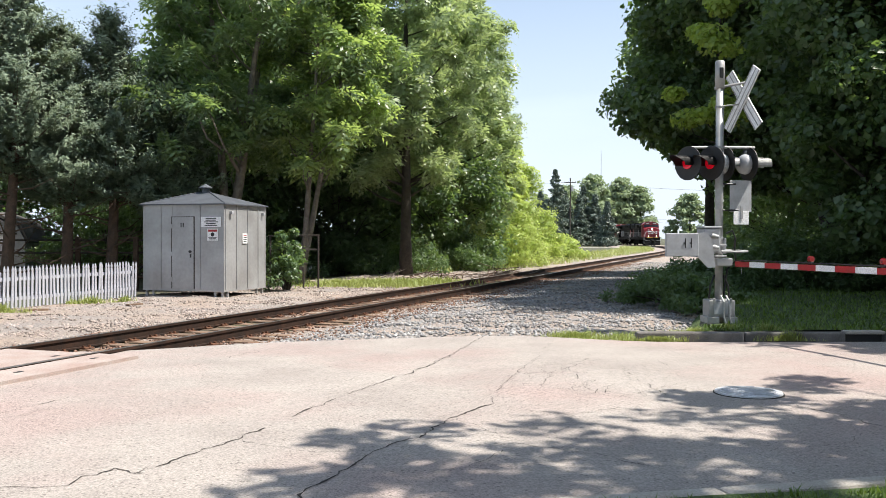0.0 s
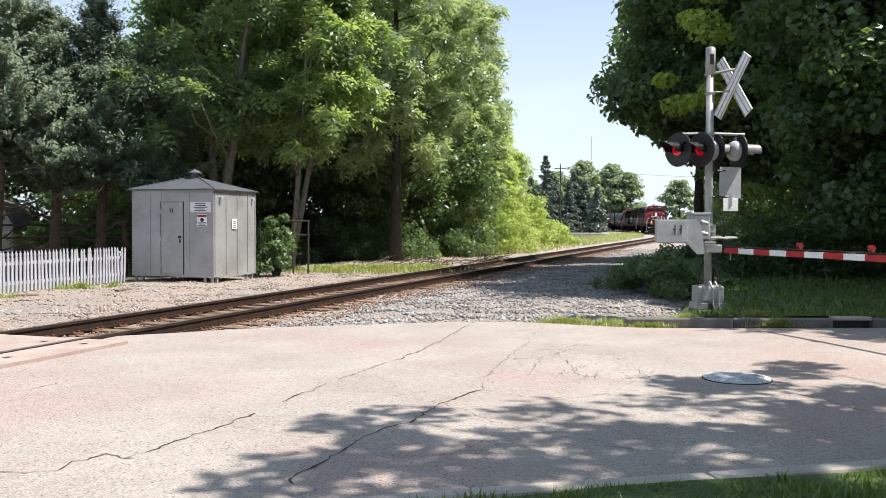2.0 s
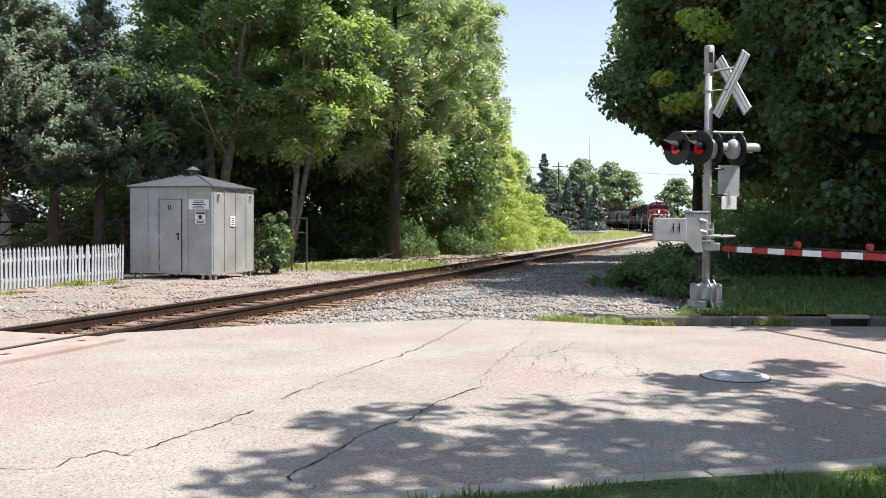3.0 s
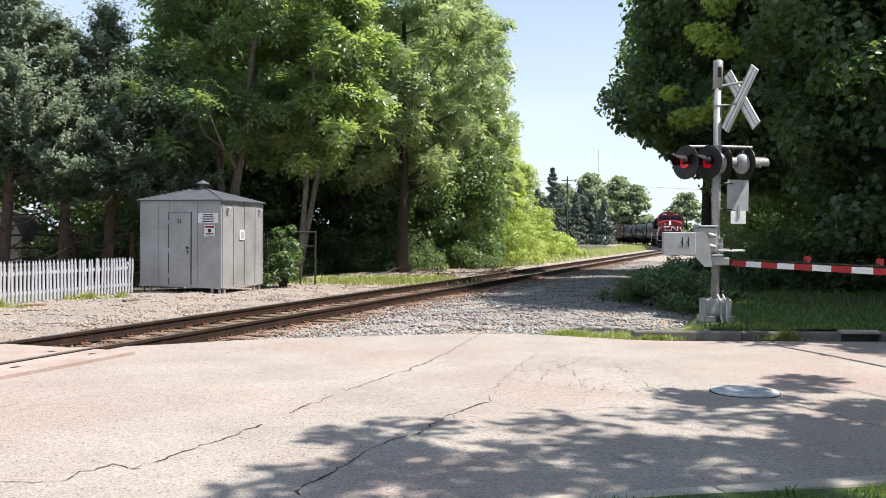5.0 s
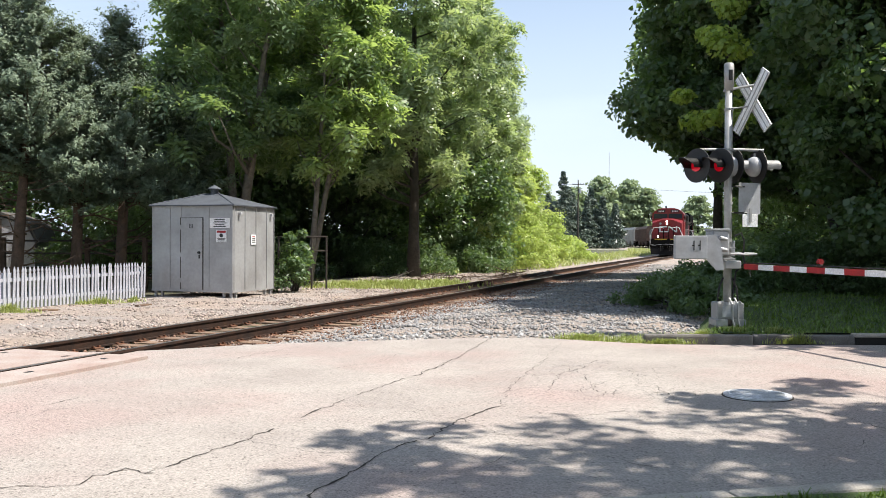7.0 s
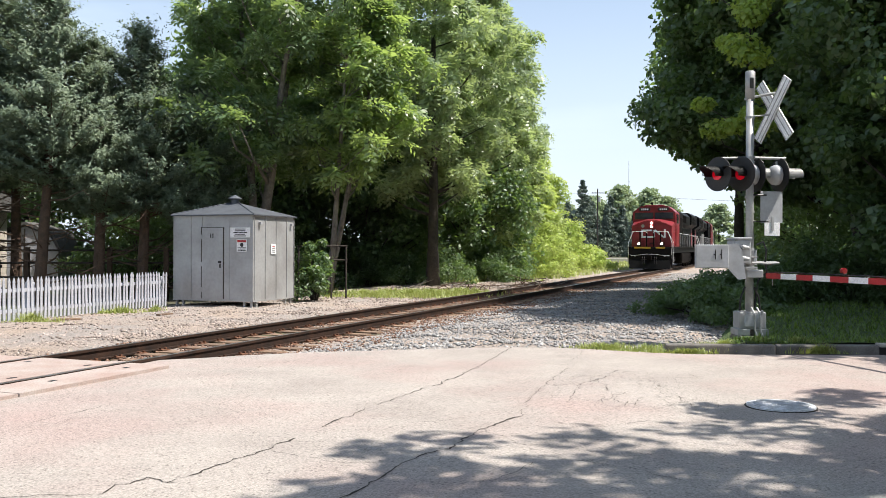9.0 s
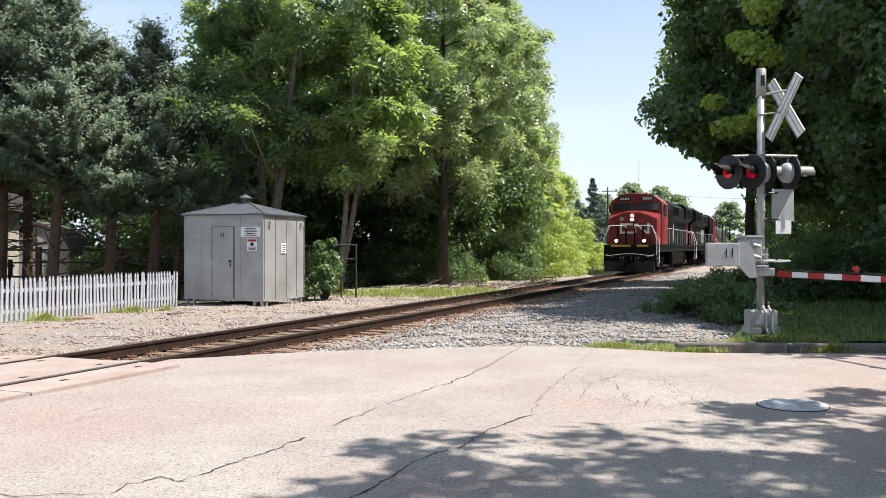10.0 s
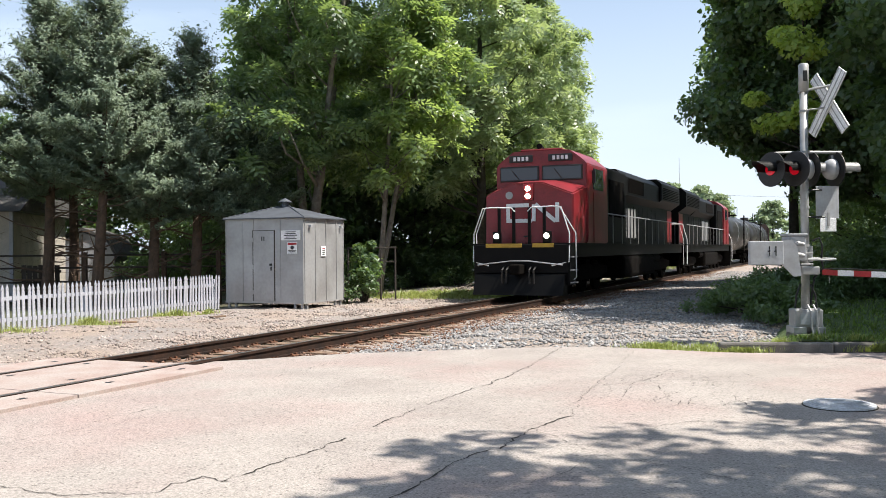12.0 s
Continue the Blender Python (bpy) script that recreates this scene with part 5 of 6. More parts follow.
def picket_fence():
    ob = thing("picket_fence", pose(0, 0, 0), "white painted picket fence with pointed pickets", "fence")
    line = [Vector(p) for p in ((-8.42, 24.55, -0.1), (-9.15, 22.1, -0.1), (-9.8, 19.85, -0.1), (-10.7, 17.6, -0.1), (-12.4, 13.9, -0.1))]
    bm = bmesh.new()
    prism(bm, [(-0.034, 0.04), (0.034, 0.04), (0.034, 0.82), (0.024, 0.85), (0.036, 0.89), (0.0, 0.99), (-0.036, 0.89), (-0.024, 0.85), (-0.034, 0.82)], 1, -0.01, 0.01)
    me = bpy.data.meshes.new("picket")
    bm.to_mesh(me)
    bm.free()
    me.materials.append(M_WHITE)
    rng = np.random.default_rng(8)
    carry = 0.03
    for a, b in zip(line, line[1:]):
        ln = (b - a).length
        u = (b - a) / ln
        ang = math.degrees(math.atan2(u.y, u.x))
        while carry < ln:
            p = a + u * carry
            o = new("picket", me)
            o.parent = ob
            o.matrix_basis = pose(p.x, p.y, p.z + rng.normal(0, 0.008), rng.normal(0, 0.8), rng.normal(0, 0.9), ang)
            carry += 0.126
        carry -= ln
        m = Matrix.Translation(a) @ pose(0, 0, 0, 0, 0, ang)
        for z in (0.25, 0.7):
            part("rail", boxed(0, ln, -0.05, -0.012, z - 0.04, z + 0.04), M_WHITE, ob).matrix_basis = m
        for q in np.arange(0.1, ln, 2.2):
            part("post", boxed(q - 0.045, q + 0.045, -0.14, -0.052, -0.05, 0.86, bevel=0.008), M_WHITE, ob).matrix_basis = m


picket_fence()


def yard():
    # rail fence among the cedars
    ob = thing("rail_fence", pose(0, 0, -0.1), "dark weathered post and rail fence under the cedars", "fence")
    pts = [(-16.6, 27.2), (-14.0, 27.9), (-11.6, 28.5), (-9.9, 28.9), (-8.6, 29.2)]
    for x, y in pts:
        part("post", boxed(x - 0.07, x + 0.07, y - 0.07, y + 0.07, -0.1, 1.65, bevel=0.01), M_BARKRED, ob)
    for (x0, y0), (x1, y1) in zip(pts, pts[1:]):
        for z in (0.7, 1.15, 1.55):
            part("rail", tubed([(x0, y0, z), (x1, y1, z)], 0.03, 6), M_DARKWOOD, ob)
    ob = thing("board_gate", pose(-15.3, 27.6, -0.1, 0, 0, 13), "dark wooden board gate with narrow gaps", "gate")
    for k in range(7):
        part("board", boxed(-0.6 + k * 0.17, -0.6 + k * 0.17 + 0.14, -0.015, 0.015, 0.05, 1.25 - 0.01 * (k % 3)), M_DARKWOOD, ob)
    for z in (0.3, 1.0):
        part("batten", boxed(-0.62, 0.6, 0.015, 0.05, z, z + 0.09), M_DARKWOOD, ob)
    # house behind the cedars
    ob = thing("house", pose(-17.1, 29.0, -0.1, 0, 0, 14), "pale house with horizontal lap siding", "house")
    part("wall", boxed(-8, -0.02, 0.02, 7, 0, 3.1), M_SIDING, ob)
    for k in range(20):
        z = 0.15 * k
        part("siding_board", boxed(-8, 0.0, -0.012, 0.02, z, z + 0.145, m=pose(0, 0, 0)), M_SIDING, ob)
        part("siding_board", boxed(-0.02, 0.012, 0.02, 7, z, z + 0.145), M_SIDING, ob)
    part("corner_trim", boxed(-0.08, 0.03, -0.03, 0.08, 0, 3.1), M_WHITE, ob)
    win = thing_part("window", ob, pose(-0.95, -0.02, 1.5))
    part("frame", boxed(-0.5, 0.5, -0.03, 0.0, -0.05, 1.25), M_WHITE, win)
    part("pane", boxed(-0.42, 0.42, -0.036, -0.03, 0.03, 1.17), M_GLASS, win)
    part("sill", boxed(-0.55, 0.55, -0.08, -0.03, -0.1, -0.04), M_WHITE, win)
    bm = bmesh.new()
    prism(bm, [(-0.5, 3.05), (7.5, 3.05), (3.5, 4.7)], 0, -8.4, 0.4)
    part("roof", bm, M_ROOFSHINGLE, ob)
    # garden shed with a gambrel roof
    ob = thing("garden_shed", pose(-18.4, 36.5, -0.1, 0, 0, 10), "small white garden shed with a barn-shaped roof", "shed")
    bm = bmesh.new()
    prism(bm, [(-1.3, 0), (1.3, 0), (1.3, 1.5), (1.0, 2.1), (0, 2.5), (-1.0, 2.1), (-1.3, 1.5)], 1, 0, 3)
    part("body", bm, M_WHITE, ob)
    bm = bmesh.new()
    prism(bm, [(1.42, 1.4), (1.06, 2.15), (0, 2.58), (-1.06, 2.15), (-1.42, 1.4), (-1.48, 1.45), (-1.1, 2.25), (0, 2.7), (1.1, 2.25), (1.48, 1.45)], 1, -0.08, 3.1)
    part("roof", bm, M_ROOFSHINGLE, ob)
    for x in (-0.4, 0.4):
        part("door", boxed(x - 0.36, x + 0.36, -0.04, -0.004, 0.1, 1.7), M_WHITE, ob)
    part("cross_trim", boxed(-1.0, 1.0, -0.05, -0.02, 1.75, 1.83), M_DARKWOOD, ob)
    part("cross_trim", boxed(-0.03, 0.03, -0.05, -0.02, 0.1, 2.4), M_DARKWOOD, ob)
    # pipe barrier beside the shed
    ob = thing("pipe_barrier", pose(-4.6, 28.6, -0.1, 0, 0, 2), "rusty pipe barrier at the wood's edge", "barrier")
    for x in (-0.9, 0.15, 0.62):
        part("post", tubed([(x, 0, -0.1), (x, 0, 1.72)], 0.03, 8), M_DARKWOOD, ob)
    for z in (1.25, 1.7):
        part("rail", tubed([(-0.95, 0, z), (0.66, 0, z + 0.02)], 0.025, 8), M_DARKWOOD, ob)
    for i, (x, y, a) in enumerate(((-8.9, 19.6, 20), (-7.3, 21.2, 70))):
        ob = thing("timber_offcut", pose(x, y, -0.10, 0, 0, a), "short weathered timber lying on the gravel", "timber", "offcuts of timber")
        part("block", boxed(-0.25, 0.25, -0.06, 0.06, 0, 0.08, bevel=0.012), M_TIE, ob)


yard()


def brushwood():
    """Dead branches lying along the foot of the wood."""
    rng = np.random.default_rng(64)
    for x, y, k in ((-0.9, 34.6, 26), (1.0, 36.8, 20), (2.6, 40.5, 18)):
        ob = thing("brush_pile", pose(x, y, -0.12), "heap of dead brown branches at the edge of the wood", "brushwood", "heaps of dead branches")
        for q in range(k):
            a, ln = rng.uniform(0, 2 * math.pi), rng.uniform(0.7, 1.7)
            c = Vector((rng.normal(0, 0.9), rng.normal(0, 0.35), 0.05 + abs(rng.normal(0, 0.13))))
            d = Vector((math.cos(a), math.sin(a) * 0.5, rng.normal(0.1, 0.22))) * ln * 0.5
            lo, hi = c - d, c + d
            lo.z, hi.z = max(0.02, lo.z), max(0.02, hi.z)
            part("branch", tubed([lo, c + Vector((0, 0, rng.normal(0, 0.05))), hi], [0.022, 0.016, 0.006], 5), M_BARKRED if q % 3 else M_BARKGREY, ob)


brushwood()


def distance():
    ob = thing("utility_pole", pose(24.1, 170, -0.2), "wooden utility pole with a crossarm", "utility pole")
    part("pole", tubed([(0, 0, 0), (0, 0, 13.1)], [0.17, 0.11], 10), M_BARK, ob)
    part("crossarm", boxed(-1.1, 1.1, -0.06, 0.06, 12.2, 12.34), M_BARK, ob)
    for x in (-1, -0.4, 0.4, 1):
        part("insulator", tubed([(x, 0, 12.34), (x, 0, 12.52)], 0.05, 8), M_CASE, ob)
    part("transformer", tubed([(0.35, 0, 10.6), (0.35, 0, 11.5)], 0.25, 12), M_CASE, ob)
    ob = thing("power_line", pose(0, 0, 0), "thin overhead wires between far poles", "wire")
    for dz in (12.3, 6.2, 5.6):
        pts = [(24.1 + (k - 10) * 7.5, 170 + (k - 10) * 2.0, dz - 0.2 - 1.2 * (1 - ((k % 10) / 5 - 1) ** 2)) for k in range(21)]
        part("wire", tubed(pts, 0.025, 4), M_BLACK, ob)
    ob = thing("radio_mast", pose(62, 352, -0.2), "thin lattice radio mast far behind the trees", "radio mast")
    part("shaft", tubed([(0, 0, 0), (0, 0, 36)], [0.14, 0.07], 6), M_GALV, ob)
    for z in range(4, 36, 4):
        part("spreader", boxed(-0.3, 0.3, -0.03, 0.03, z, z + 0.08), M_GALV, ob)
    grid_sheet("far_lane", lambda u, v: (22 + 14 * u, 150 + 4 * v + 10 * u, -0.1), 10, 3, M_CONCRETE, "pale lane crossing beyond the grass", "road")


distance()


# ---- train ----
def wheelset(parent, y, r=0.53):
    for sx in (-1, 1):
        bm = bmesh.new()
        ring_disc(bm, r, 0.13, 24, pose(sx * 0.76, y, r, 0, 90, 0))
        w = part("wheel", bm, M_GRIME, parent, "grimy steel wheel")
        part("journal_box", boxed(sx * 0.9 - 0.1, sx * 0.9 + 0.12, y - 0.17, y + 0.17, r - 0.17, r + 0.17, bevel=0.02), M_GRIME, w)
    part("axle", tubed([(-0.7, y, r), (0.7, y, r)], 0.09, 8), M_GRIME, parent)


def bogie(ob, y, axles, half):
    b = thing_part("bogie", ob, pose(0, y, 0))
    for sx in (-1, 1):
        bm = bmesh.new()
        prism(bm, [(-half, 0.62), (-half, 0.85), (-half * 0.5, 0.95), (half * 0.5, 0.95), (half, 0.85), (half, 0.62), (half * 0.5, 0.45), (-half * 0.5, 0.45)], 0, sx * 1.0 - 0.06, sx * 1.0 + 0.06)
        part("side_frame", bm, M_GRIME, b)
    part("bolster", boxed(-1.0, 1.0, -0.25, 0.25, 0.6, 1.1), M_GRIME, b)
    for a in axles:
        wheelset(b, a, 0.53 if len(axles) == 3 else 0.45)
    return b


def locomotive(lead):
    L = 22.3
    ob = thing("locomotive", pose(0, 0, 0), "red and black diesel locomotive %s" % ("with lit headlights leading the train" if lead else "running backwards behind the leading one"), "locomotive", "locomotives")
    P = lambda n, bm, mt, lb="", par=ob, sm=False: part(n, bm, mt, par, lb, sm)
    P("underframe", boxed(-1.42, 1.42, -L + 0.5, -0.55, 1.22, 1.6), M_LOCOBLACK, "black sill")
    deck = P("walkway", boxed(-1.55, 1.55, -L + 0.4, -0.45, 1.6, 1.65), M_LOCOBLACK)
    bm = bmesh.new()
    prism(bm, [(-0.55, 0.75), (-0.32, 0.72), (-0.12, 0.1), (-0.6, 0.1)], 0, -1.42, 1.42)
    P("snowplough", bm, M_LOCOBLACK, "dark steel pilot plough")
    P("pilot_plate", boxed(-1.5, 1.5, -0.6, -0.42, 0.75, 1.62, bevel=0.02), M_LOCOBLACK)
    P("coupler", boxed(-0.16, 0.16, -0.5, 0.1, 0.72, 1.02, bevel=0.04), M_GRIME, "cast coupler")
    for x in (-0.5, -0.36, 0.36, 0.5):
        P("brake_hose", tubed([(x, -0.4, 0.95), (x, -0.18, 0.85), (x * 1.02, -0.2, 0.45)], 0.028, 6), M_BLACK)
    P("uncoupling_lever", tubed([(-1.35, -0.36, 1.0), (-0.3, -0.34, 1.12), (0.3, -0.34, 1.12), (1.35, -0.36, 1.0)], 0.018, 6), M_CASE)
    # nose
    bm = bmesh.new()
    yf, yb = -1.25, -2.75
    f = [(-1.42, yf, 1.65), (1.42, yf, 1.65), (1.42, yf - 0.05, 3.18), (0.45, yf, 3.55), (-0.45, yf, 3.55), (-1.42, yf - 0.05, 3.18)]
    b = [(-1.5, yb, 1.65), (1.5, yb, 1.65), (1.5, yb, 3.5), (0.5, yb, 3.72), (-0.5, yb, 3.72), (-1.5, yb, 3.5)]
    fv, bv = [bm.verts.new(p) for p in f], [bm.verts.new(p) for p in b]
    bm.faces.new(fv)
    bm.faces.new(bv[::-1])
    for k in range(6):
        bm.faces.new((fv[k], bv[k], bv[(k + 1) % 6], fv[(k + 1) % 6]))
    bmesh.ops.recalc_face_normals(bm, faces=bm.faces[:])
    bmesh.ops.bevel(bm, geom=bm.edges[:], offset=0.04, segments=2, affect="EDGES")
    nose = P("nose", bm, M_LOCORED, "bright red short hood")
    # cab
    bm = bmesh.new()
    prism(bm, [(-1.53, 1.65), (1.53, 1.65), (1.53, 4.18), (1.38, 4.34), (0.95, 4.66), (-0.95, 4.66), (-1.38, 4.34), (-1.53, 4.18)], 1, -5.3, -2.55)
    bmesh.ops.bevel(bm, geom=bm.edges[:], offset=0.03, segments=2, affect="EDGES")
    cab = P("cab", bm, M_LOCORED, "red crew cab")
    P("cab_roof", boxed(-0.7, 0.7, -5.0, -2.6, 4.66, 4.73, bevel=0.03), M_LOCORED, par=cab)
    for x in (-0.72, 0.72):
        P("windscreen_surround", boxed(x - 0.67, x + 0.67, -2.56, -2.52, 3.68, 4.17, bevel=0.02), M_BLACK, par=cab)
        P("windscreen", boxed(x - 0.62, x + 0.62, -2.525, -2.505, 3.73, 4.12), M_GLASS, "dark windscreen pane", par=cab)
        P("wiper", tubed([(x, -2.49, 3.74), (x + 0.25, -2.48, 4.05)], 0.012, 5), M_BLACK, par=cab)
        nb = P("number_board", boxed(x * 0.92 - 0.4, x * 0.92 + 0.4, -2.55, -2.5, 4.30, 4.53, bevel=0.015), M_BLACK, par=cab)
        for k in range(4):
            P("print_bar", boxed(x * 0.92 - 0.26 + k * 0.14, x * 0.92 - 0.17 + k * 0.14, -2.502, -2.496, 4.35, 4.48), M_SIGN, par=nb)
    for sx in (-1, 1):
        P("side_window", boxed(sx * 1.54 - 0.012, sx * 1.54 + 0.012, -4.6, -3.3, 3.4, 4.08), M_GLASS, par=cab)
        P("side_door", boxed(sx * 1.53 - 0.012, sx * 1.53 + 0.015, -3.2, -2.65, 1.75, 3.9), M_LOCORED, par=cab)
        P("mirror", boxed(sx * 1.62 - 0.02, sx * 1.62 + 0.1, -3.2, -3.12, 3.6, 4.0), M_BLACK, par=cab)
        P("side_stripe", boxed(sx * 1.54, sx * 1.556, -3.9, -3.3, 1.7, 3.3, m=None), M_LOCORED, par=cab)
    P("horn", tubed([(0.25, -3.6, 4.73), (0.25, -3.6, 4.86), (0.25, -3.2, 4.88)], [0.05, 0.05, 0.1], 10), M_LOCOBLACK, par=cab)
    P("antenna_dome", boxed(-0.35, 0.05, -4.4, -3.9, 4.72, 4.82, bevel=0.03), M_CASE, par=cab)
    # lamps
    hl = P("headlight_housing", boxed(-0.17, 0.17, -1.30, -1.2, 2.98, 3.5, bevel=0.03), M_LOCORED, par=nose)
    lit = M_LIGHT if lead else M_GLASS
    for z in (3.12, 3.36):
        P("headlight", ring_disc(bmesh.new(), 0.082, 0.03, 24, pose(0, -1.19, z, 90)), lit, "bright round headlight", par=hl)
    for x in (-0.80, 0.80):
        c = P("ditch_light_case", boxed(x - 0.13, x + 0.13, -0.68, -0.54, 1.66, 2.02, bevel=0.03), M_LOCOBLACK)
        P("ditch_light", ring_disc(bmesh.new(), 0.085, 0.03, 24, pose(x, -0.535, 1.88, 90)), lit, "bright ditch light", par=c)
    for x0, x1 in ((-1.05, -0.4), (-0.05, 1.1)):
        P("yellow_edge", boxed(x0, x1, -0.44, -0.40, 1.53, 1.65), M_YELLOW)
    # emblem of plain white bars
    for n, a in enumerate(((0.6, 0.72, 2.3, 2.9), (-0.02, 0.6, 2.78, 2.9), (-0.12, 0.6, 2.3, 2.42), (-0.24, -0.12, 2.34, 2.86), (-0.99, -0.87, 2.3, 2.9))):
        P("emblem_bar", boxed(a[0], a[1], -1.25, -1.232, a[2], a[3], bevel=0.004), M_SIGN, par=nose)
    P("emblem_bar", boxed(-0.42, 0.42, -1.25, -1.234, -0.06, 0.06, m=pose(-0.55, 0, 2.6, 0, -40, 0)), M_SIGN, par=nose)
    P("emblem_disc", ring_disc(bmesh.new(), 0.12, 0.02, 24, pose(0.62, -1.24, 3.16, 90)), M_GALV, par=nose)
    P("nose_step", boxed(-0.12, 0.12, -1.23, -1.15, 1.85, 1.9), M_BLACK, par=nose)
    for x in (-0.25, 0.25, -0.72, 0.72):
        P("nose_post", boxed(x - 0.045, x + 0.045, -0.62, -0.56, 1.65, 2.75), M_LOCOBLACK)
    # front rails and steps
    for sx in (-1, 1):
        P("front_rail", tubed([(sx * 0.2, -0.55, 2.62), (sx * 0.32, -0.55, 2.74), (sx * 0.95, -0.55, 2.76), (sx * 1.25, -0.55, 2.74), (sx * 1.52, -0.5, 1.95), (sx * 1.52, -0.45, 1.1), (sx * 1.0, -0.38, 0.98)], 0.019, 8), M_SIGN, "white tubular handrail")
        P("front_rail", tubed([(sx * 1.2, -0.62, 2.72), (sx * 1.6, -0.9, 1.95), (sx * 1.6, -0.95, 0.62), (sx * 1.45, -0.95, 0.5)], 0.019, 8), M_SIGN, "white tubular handrail")
        st = P("step_well", boxed(sx * 1.3 - 0.22, sx * 1.3 + 0.22, -1.2, -0.5, 0.4, 1.6), M_LOCOBLACK)
        for z in (0.45, 0.83, 1.22):
            P("step", boxed(sx * 1.4 - 0.2, sx * 1.4 + 0.2, -1.15, -0.55, z, z + 0.03), M_CASE, par=st)
        # side rails
        for y in np.arange(-6.2, -21.8, -1.45):
            P("stanchion", tubed([(sx * 1.5, y, 1.65), (sx * 1.5, y, 2.68)], 0.016, 6), M_GALV)
        P("side_rail", tubed([(sx * 1.5, -5.4, 2.68), (sx * 1.5, -L + 0.8, 2.68)], 0.02, 6), M_CASE)
        # rear end rails
        P("rear_rail", tubed([(sx * 0.3, -L + 0.6, 2.7), (sx * 1.3, -L + 0.6, 2.7), (sx * 1.52, -L + 0.6, 1.9), (sx * 1.52, -L + 0.6, 0.6)], 0.024, 8), M_SIGN, "white handrail")
    # hoods
    P("equipment_cabinet", boxed(-1.45, 1.45, -8.6, -5.3, 1.65, 4.3, bevel=0.06), M_LOCOBLACK)
    bm = bmesh.new()
    prism(bm, [(-1.0, 1.65), (1.0, 1.65), (1.0, 3.3), (1.3, 3.55), (1.3, 4.25), (1.05, 4.5), (-1.05, 4.5), (-1.3, 4.25), (-1.3, 3.55), (-1.0, 3.3)], 1, -17.0, -8.6)
    hood = P("engine_hood", bm, M_LOCOBLACK, "long black engine hood")
    for y in np.arange(-9.2, -16.8, -0.95):
        for sx in (-1, 1):
            P("hood_door", boxed(sx * 1.0 - 0.012, sx * 1.0 + 0.012, y - 0.86, y, 1.8, 3.2), M_LOCOBLACK, par=hood)
    bm = bmesh.new()
    prism(bm, [(-1.0, 1.65), (1.0, 1.65), (1.0, 3.35), (1.42, 3.65), (1.42, 4.4), (1.2, 4.58), (-1.2, 4.58), (-1.42, 4.4), (-1.42, 3.65), (-1.0, 3.35)], 1, -21.2, -16.2)
    rad = P("radiator_hood", bm, M_LOCOBLACK, "flared radiator hood")
    for sx in (-1, 1):
        for k in range(7):
            P("louvre", boxed(sx * 1.43 - 0.012, sx * 1.43 + 0.02, -20.8, -16.5, 3.72 + k * 0.08, 3.75 + k * 0.08), M_GRIME, par=rad)
        # red panel and white bars of the livery
        P("livery_panel", boxed(sx * 1.01, sx * 1.024, -21.1, -19.9, 1.75, 3.3), M_LOCORED, par=rad)
        for k in range(5):
            P("livery_bar", boxed(sx * 1.012, sx * 1.03, -12.4 + k * 0.62, -12.05 + k * 0.62, 1.9, 3.1), M_GALV, par=rad)
        P("dynamic_brake_grid", boxed(sx * 1.28 - 0.05, sx * 1.33, -12.6, -9.6, 3.65, 4.2, bevel=0.02), M_GRIME, par=hood)
        P("louvre", boxed(sx * 1.46 - 0.012, sx * 1.46 + 0.01, -8.2, -5.8, 2.6, 3.9), M_GRIME)
    P("exhaust_stack", boxed(-0.4, 0.4, -14.4, -13.4, 4.48, 4.66, bevel=0.03), M_GRIME, par=hood)
    P("fan_cover", boxed(-1.1, 1.1, -20.8, -16.8, 4.58, 4.66, bevel=0.02), M_GRIME, par=rad)
    P("fuel_tank", boxed(-1.45, 1.45, -14.2, -8.2, 0.35, 1.22, bevel=0.15), M_GRIME, "grey-black fuel tank")
    for sx in (-1, 1):
        P("air_tank", tubed([(sx * 1.2, -14.5, 1.05), (sx * 1.2, -16.0, 1.05)], 0.18, 12), M_GRIME)
    for y in (-4.6, -17.7):
        bogie(ob, y, (-1.85, 0, 1.85), 2.5)
    return ob, L


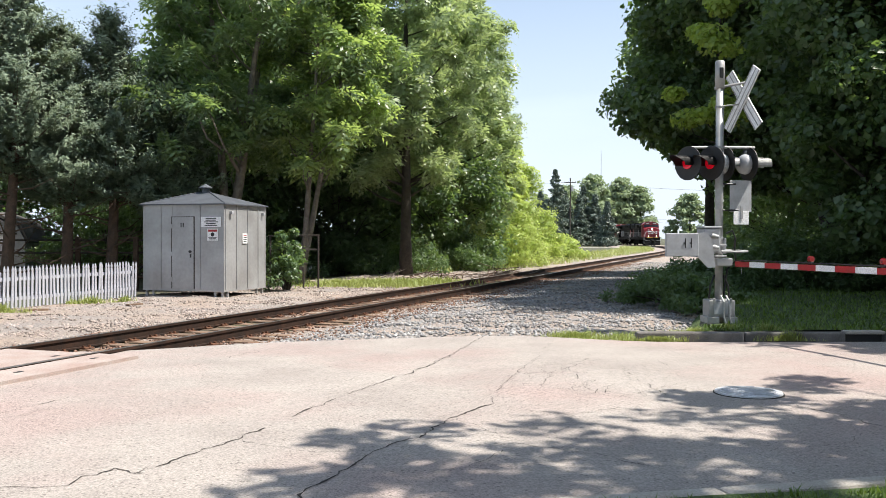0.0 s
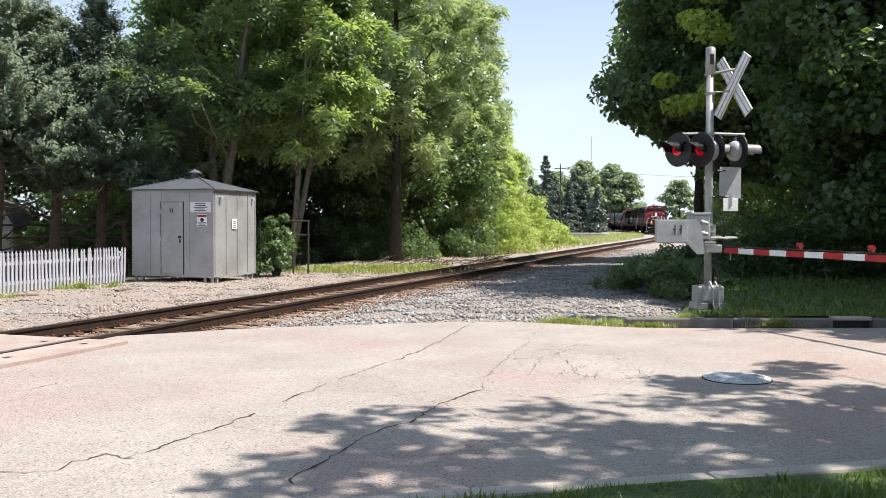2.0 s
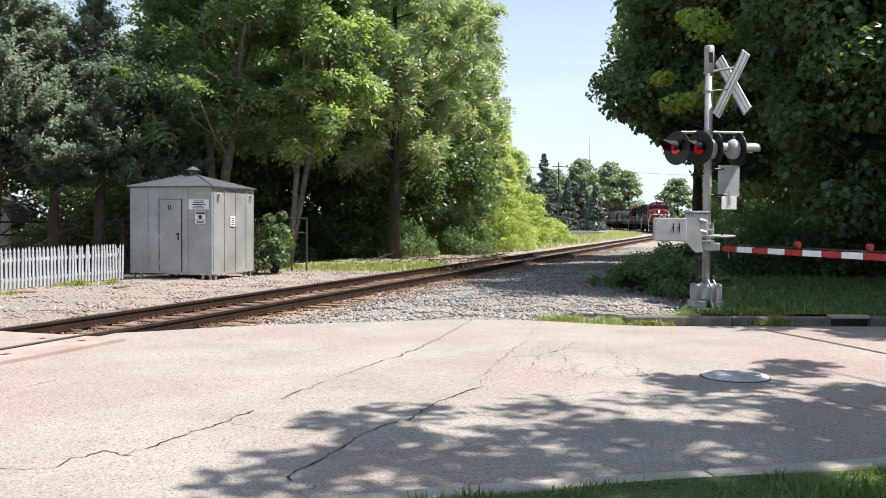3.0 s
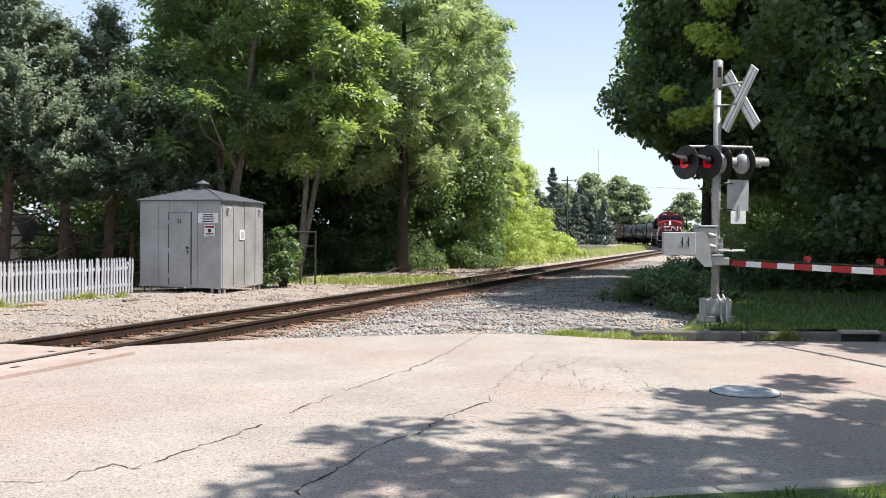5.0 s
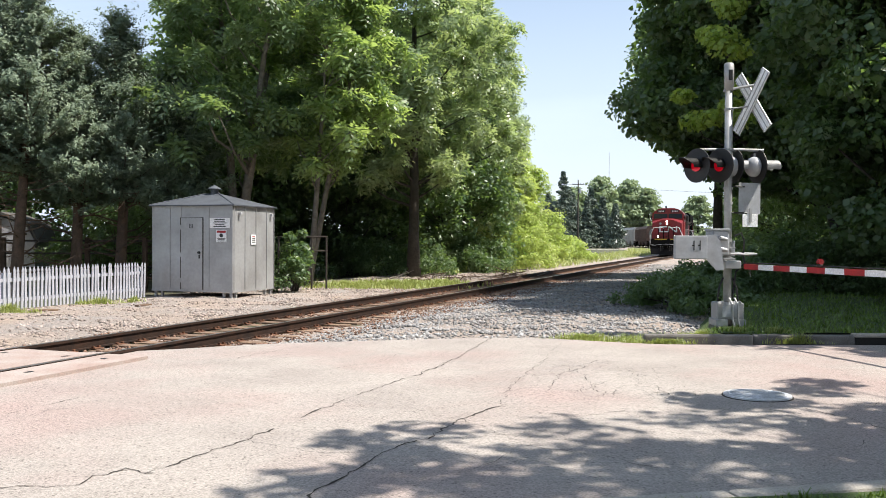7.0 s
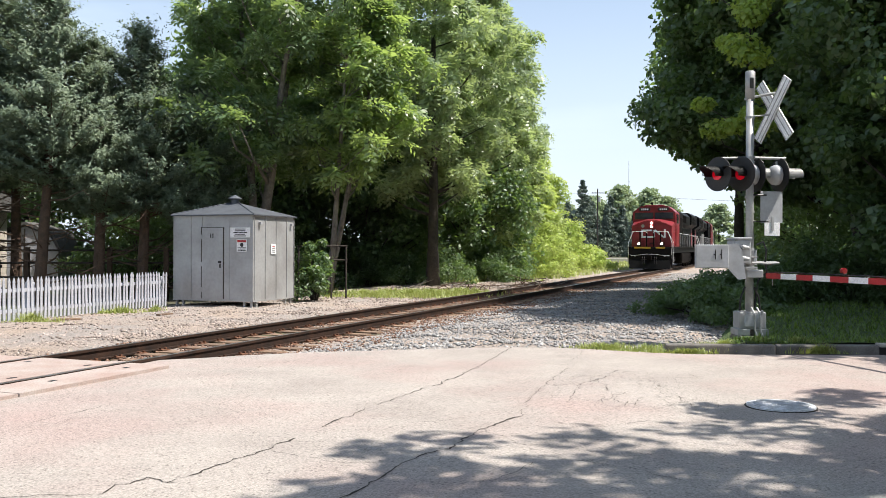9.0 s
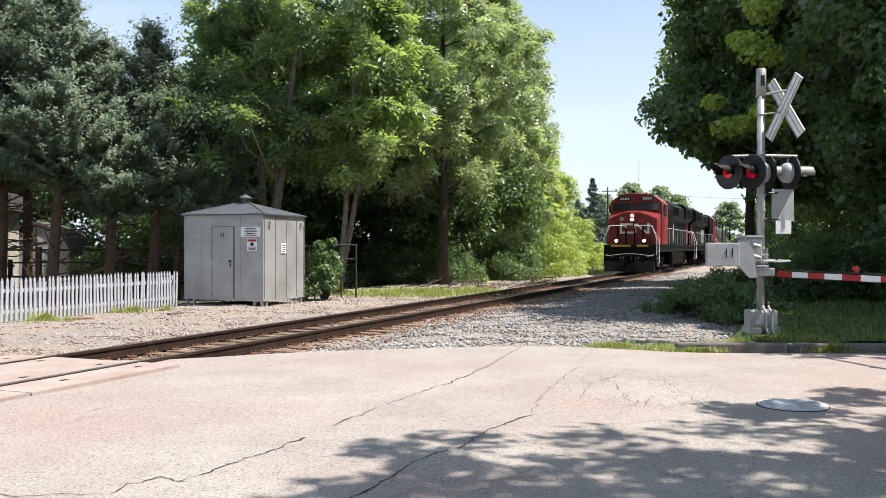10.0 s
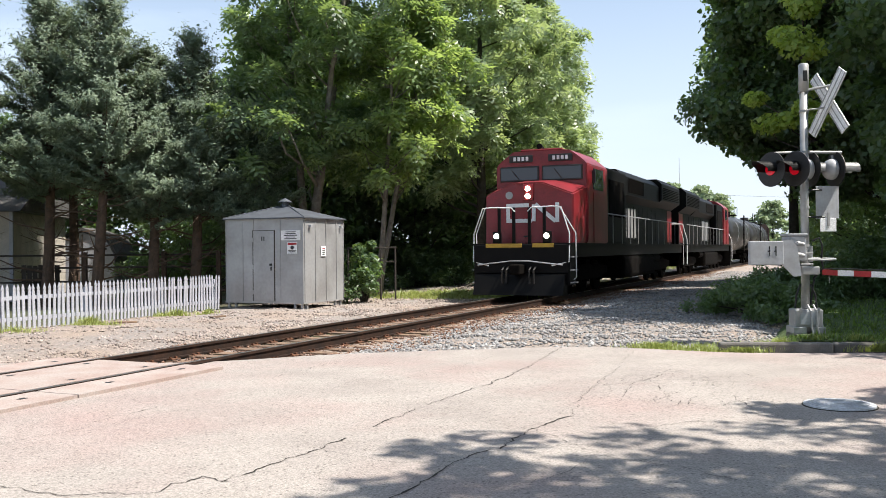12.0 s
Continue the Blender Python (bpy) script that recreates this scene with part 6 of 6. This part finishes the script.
def tank_car(k):
    L = 17.5
    ob = thing("tank_car", pose(0, 0, 0), "dirty black railway tank car", "tank car", "tank cars")
    bm = bmesh.new()
    prof = [(-0.9, 0.05), (-0.95, 0.6), (-1.1, 1.05), (-1.4, 1.35), (-1.9, 1.48), (-8.6, 1.5), (-8.9, 1.5), (-15.6, 1.48), (-16.1, 1.35), (-16.4, 1.05), (-16.55, 0.6), (-16.6, 0.05)]
    tube(bm, [(0, y, 2.62) for y, r in prof], [r for y, r in prof], 32)
    tank = part("tank", bm, M_TANK, ob, "long round black tank", True)
    for y in (-5.2, -8.75, -12.3):
        part("band", tubed([(0, y - 0.06, 2.62), (0, y + 0.06, 2.62)], 1.515, 32), M_CASE if k == 0 else M_TANK, tank)
    part("manway", tubed([(0, -8.75, 4.05), (0, -8.75, 4.45)], 0.4, 16), M_TANK, tank)
    part("platform", boxed(-0.9, 0.9, -9.9, -7.6, 4.1, 4.15), M_GRIME, tank)
    for sx in (-1, 1):
        part("guard_rail", tubed([(sx * 0.9, -9.9, 4.15), (sx * 0.9, -9.9, 4.8), (sx * 0.9, -7.6, 4.8), (sx * 0.9, -7.6, 4.15)], 0.025, 6), M_GRIME, tank)
        part("ladder", boxed(sx * 1.53, sx * 1.58, -9.1, -8.4, 1.1, 4.1), M_GRIME, tank)
    for y0, y1 in ((-3.6, -0.3), (-17.2, -13.9)):
        part("end_sill", boxed(-1.4, 1.4, y0, y1, 0.95, 1.2), M_GRIME, ob)
    part("centre_sill", boxed(-0.35, 0.35, -17.4, -0.1, 0.85, 1.2), M_GRIME, ob)
    for y in (-2.4, -15.1):
        bogie(ob, y, (-0.9, 0.9), 1.3)
    return ob, L


def hopper_car(mat, label):
    L = 17.8
    ob = thing("hopper_car", pose(0, 0, 0), label, "hopper car", "hopper cars")
    bm = bmesh.new()
    prism(bm, [(-1.45, 1.25), (1.45, 1.25), (1.58, 2.0), (1.58, 3.8), (1.2, 4.4), (-1.2, 4.4), (-1.58, 3.8), (-1.58, 2.0)], 1, -16.6, -1.2)
    body = part("body", bm, mat, ob)
    for y in np.arange(-1.6, -16.6, -1.25):
        for sx in (-1, 1):
            part("rib", boxed(sx * 1.58 - 0.02, sx * 1.58 + 0.07, y - 0.06, y + 0.06, 1.4, 3.8), mat, body)
    for y in (-4.4, -8.9, -13.4):
        bm = bmesh.new()
        prism(bm, [(-2.0, 1.3), (2.0, 1.3), (0.4, 0.45), (-0.4, 0.45)], 0, -1.2, 1.2, m=pose(0, y, 0))
        part("hopper", bm, mat, body)
    part("roof_walk", boxed(-0.35, 0.35, -16.8, -1.0, 4.42, 4.47), M_GRIME, ob)
    part("centre_sill", boxed(-0.35, 0.35, -17.7, -0.1, 0.85, 1.25), M_GRIME, ob)
    for y0, y1 in ((-2.0, -0.4), (-17.4, -15.8)):
        part("end_platform", boxed(-1.4, 1.4, y0, y1, 1.15, 1.3), M_GRIME, ob)
        for sx in (-1, 1):
            part("end_post", boxed(sx * 1.4 - 0.05, sx * 1.4 + 0.05, (y0 + y1) / 2 - 0.05, (y0 + y1) / 2 + 0.05, 1.3, 4.0), mat, ob)
    for y in (-2.3, -15.5):
        bogie(ob, y, (-0.9, 0.9), 1.3)
    return ob, L


def on_track(s_front, ln, turned=False):
    """Pose of a vehicle of length ln whose front is at s_front; it heads towards falling s."""
    a, b = track(s_front + ln * 0.2)[0], track(s_front + ln * 0.8)[0]
    d = (a - b).normalized()
    f = a + d * ln * 0.2
    if turned:
        f, d = b - d * ln * 0.2, -d
    return pose(f.x, f.y, RAIL_Z, 0, 0, math.degrees(math.atan2(-d.x, d.y)))


def nose_at(t):
    return -0.35 + 12.7 * (12 - t) + 1.1 * (1 - math.exp((t - 12) / 0.5))


TRAIN = []
back = 0.0
for k, made in enumerate((locomotive(True), locomotive(False), tank_car(0), tank_car(1), tank_car(2), hopper_car(M_BOXCAR, "brown weathered railway hopper car"),
                          hopper_car(M_HOPPER, "pale grey railway hopper car"), hopper_car(M_HOPPER, "pale grey railway hopper car"), hopper_car(M_HOPPER, "pale grey railway hopper car"))):
    TRAIN.append((made[0], back, made[1], k == 1))
    back += made[1]


def motions():
    for ob, gap, ln, turned in TRAIN:
        walk(ob, [(k * 0.5, on_track(nose_at(k * 0.5) + gap, ln, turned)) for k in range(25)])


motions()
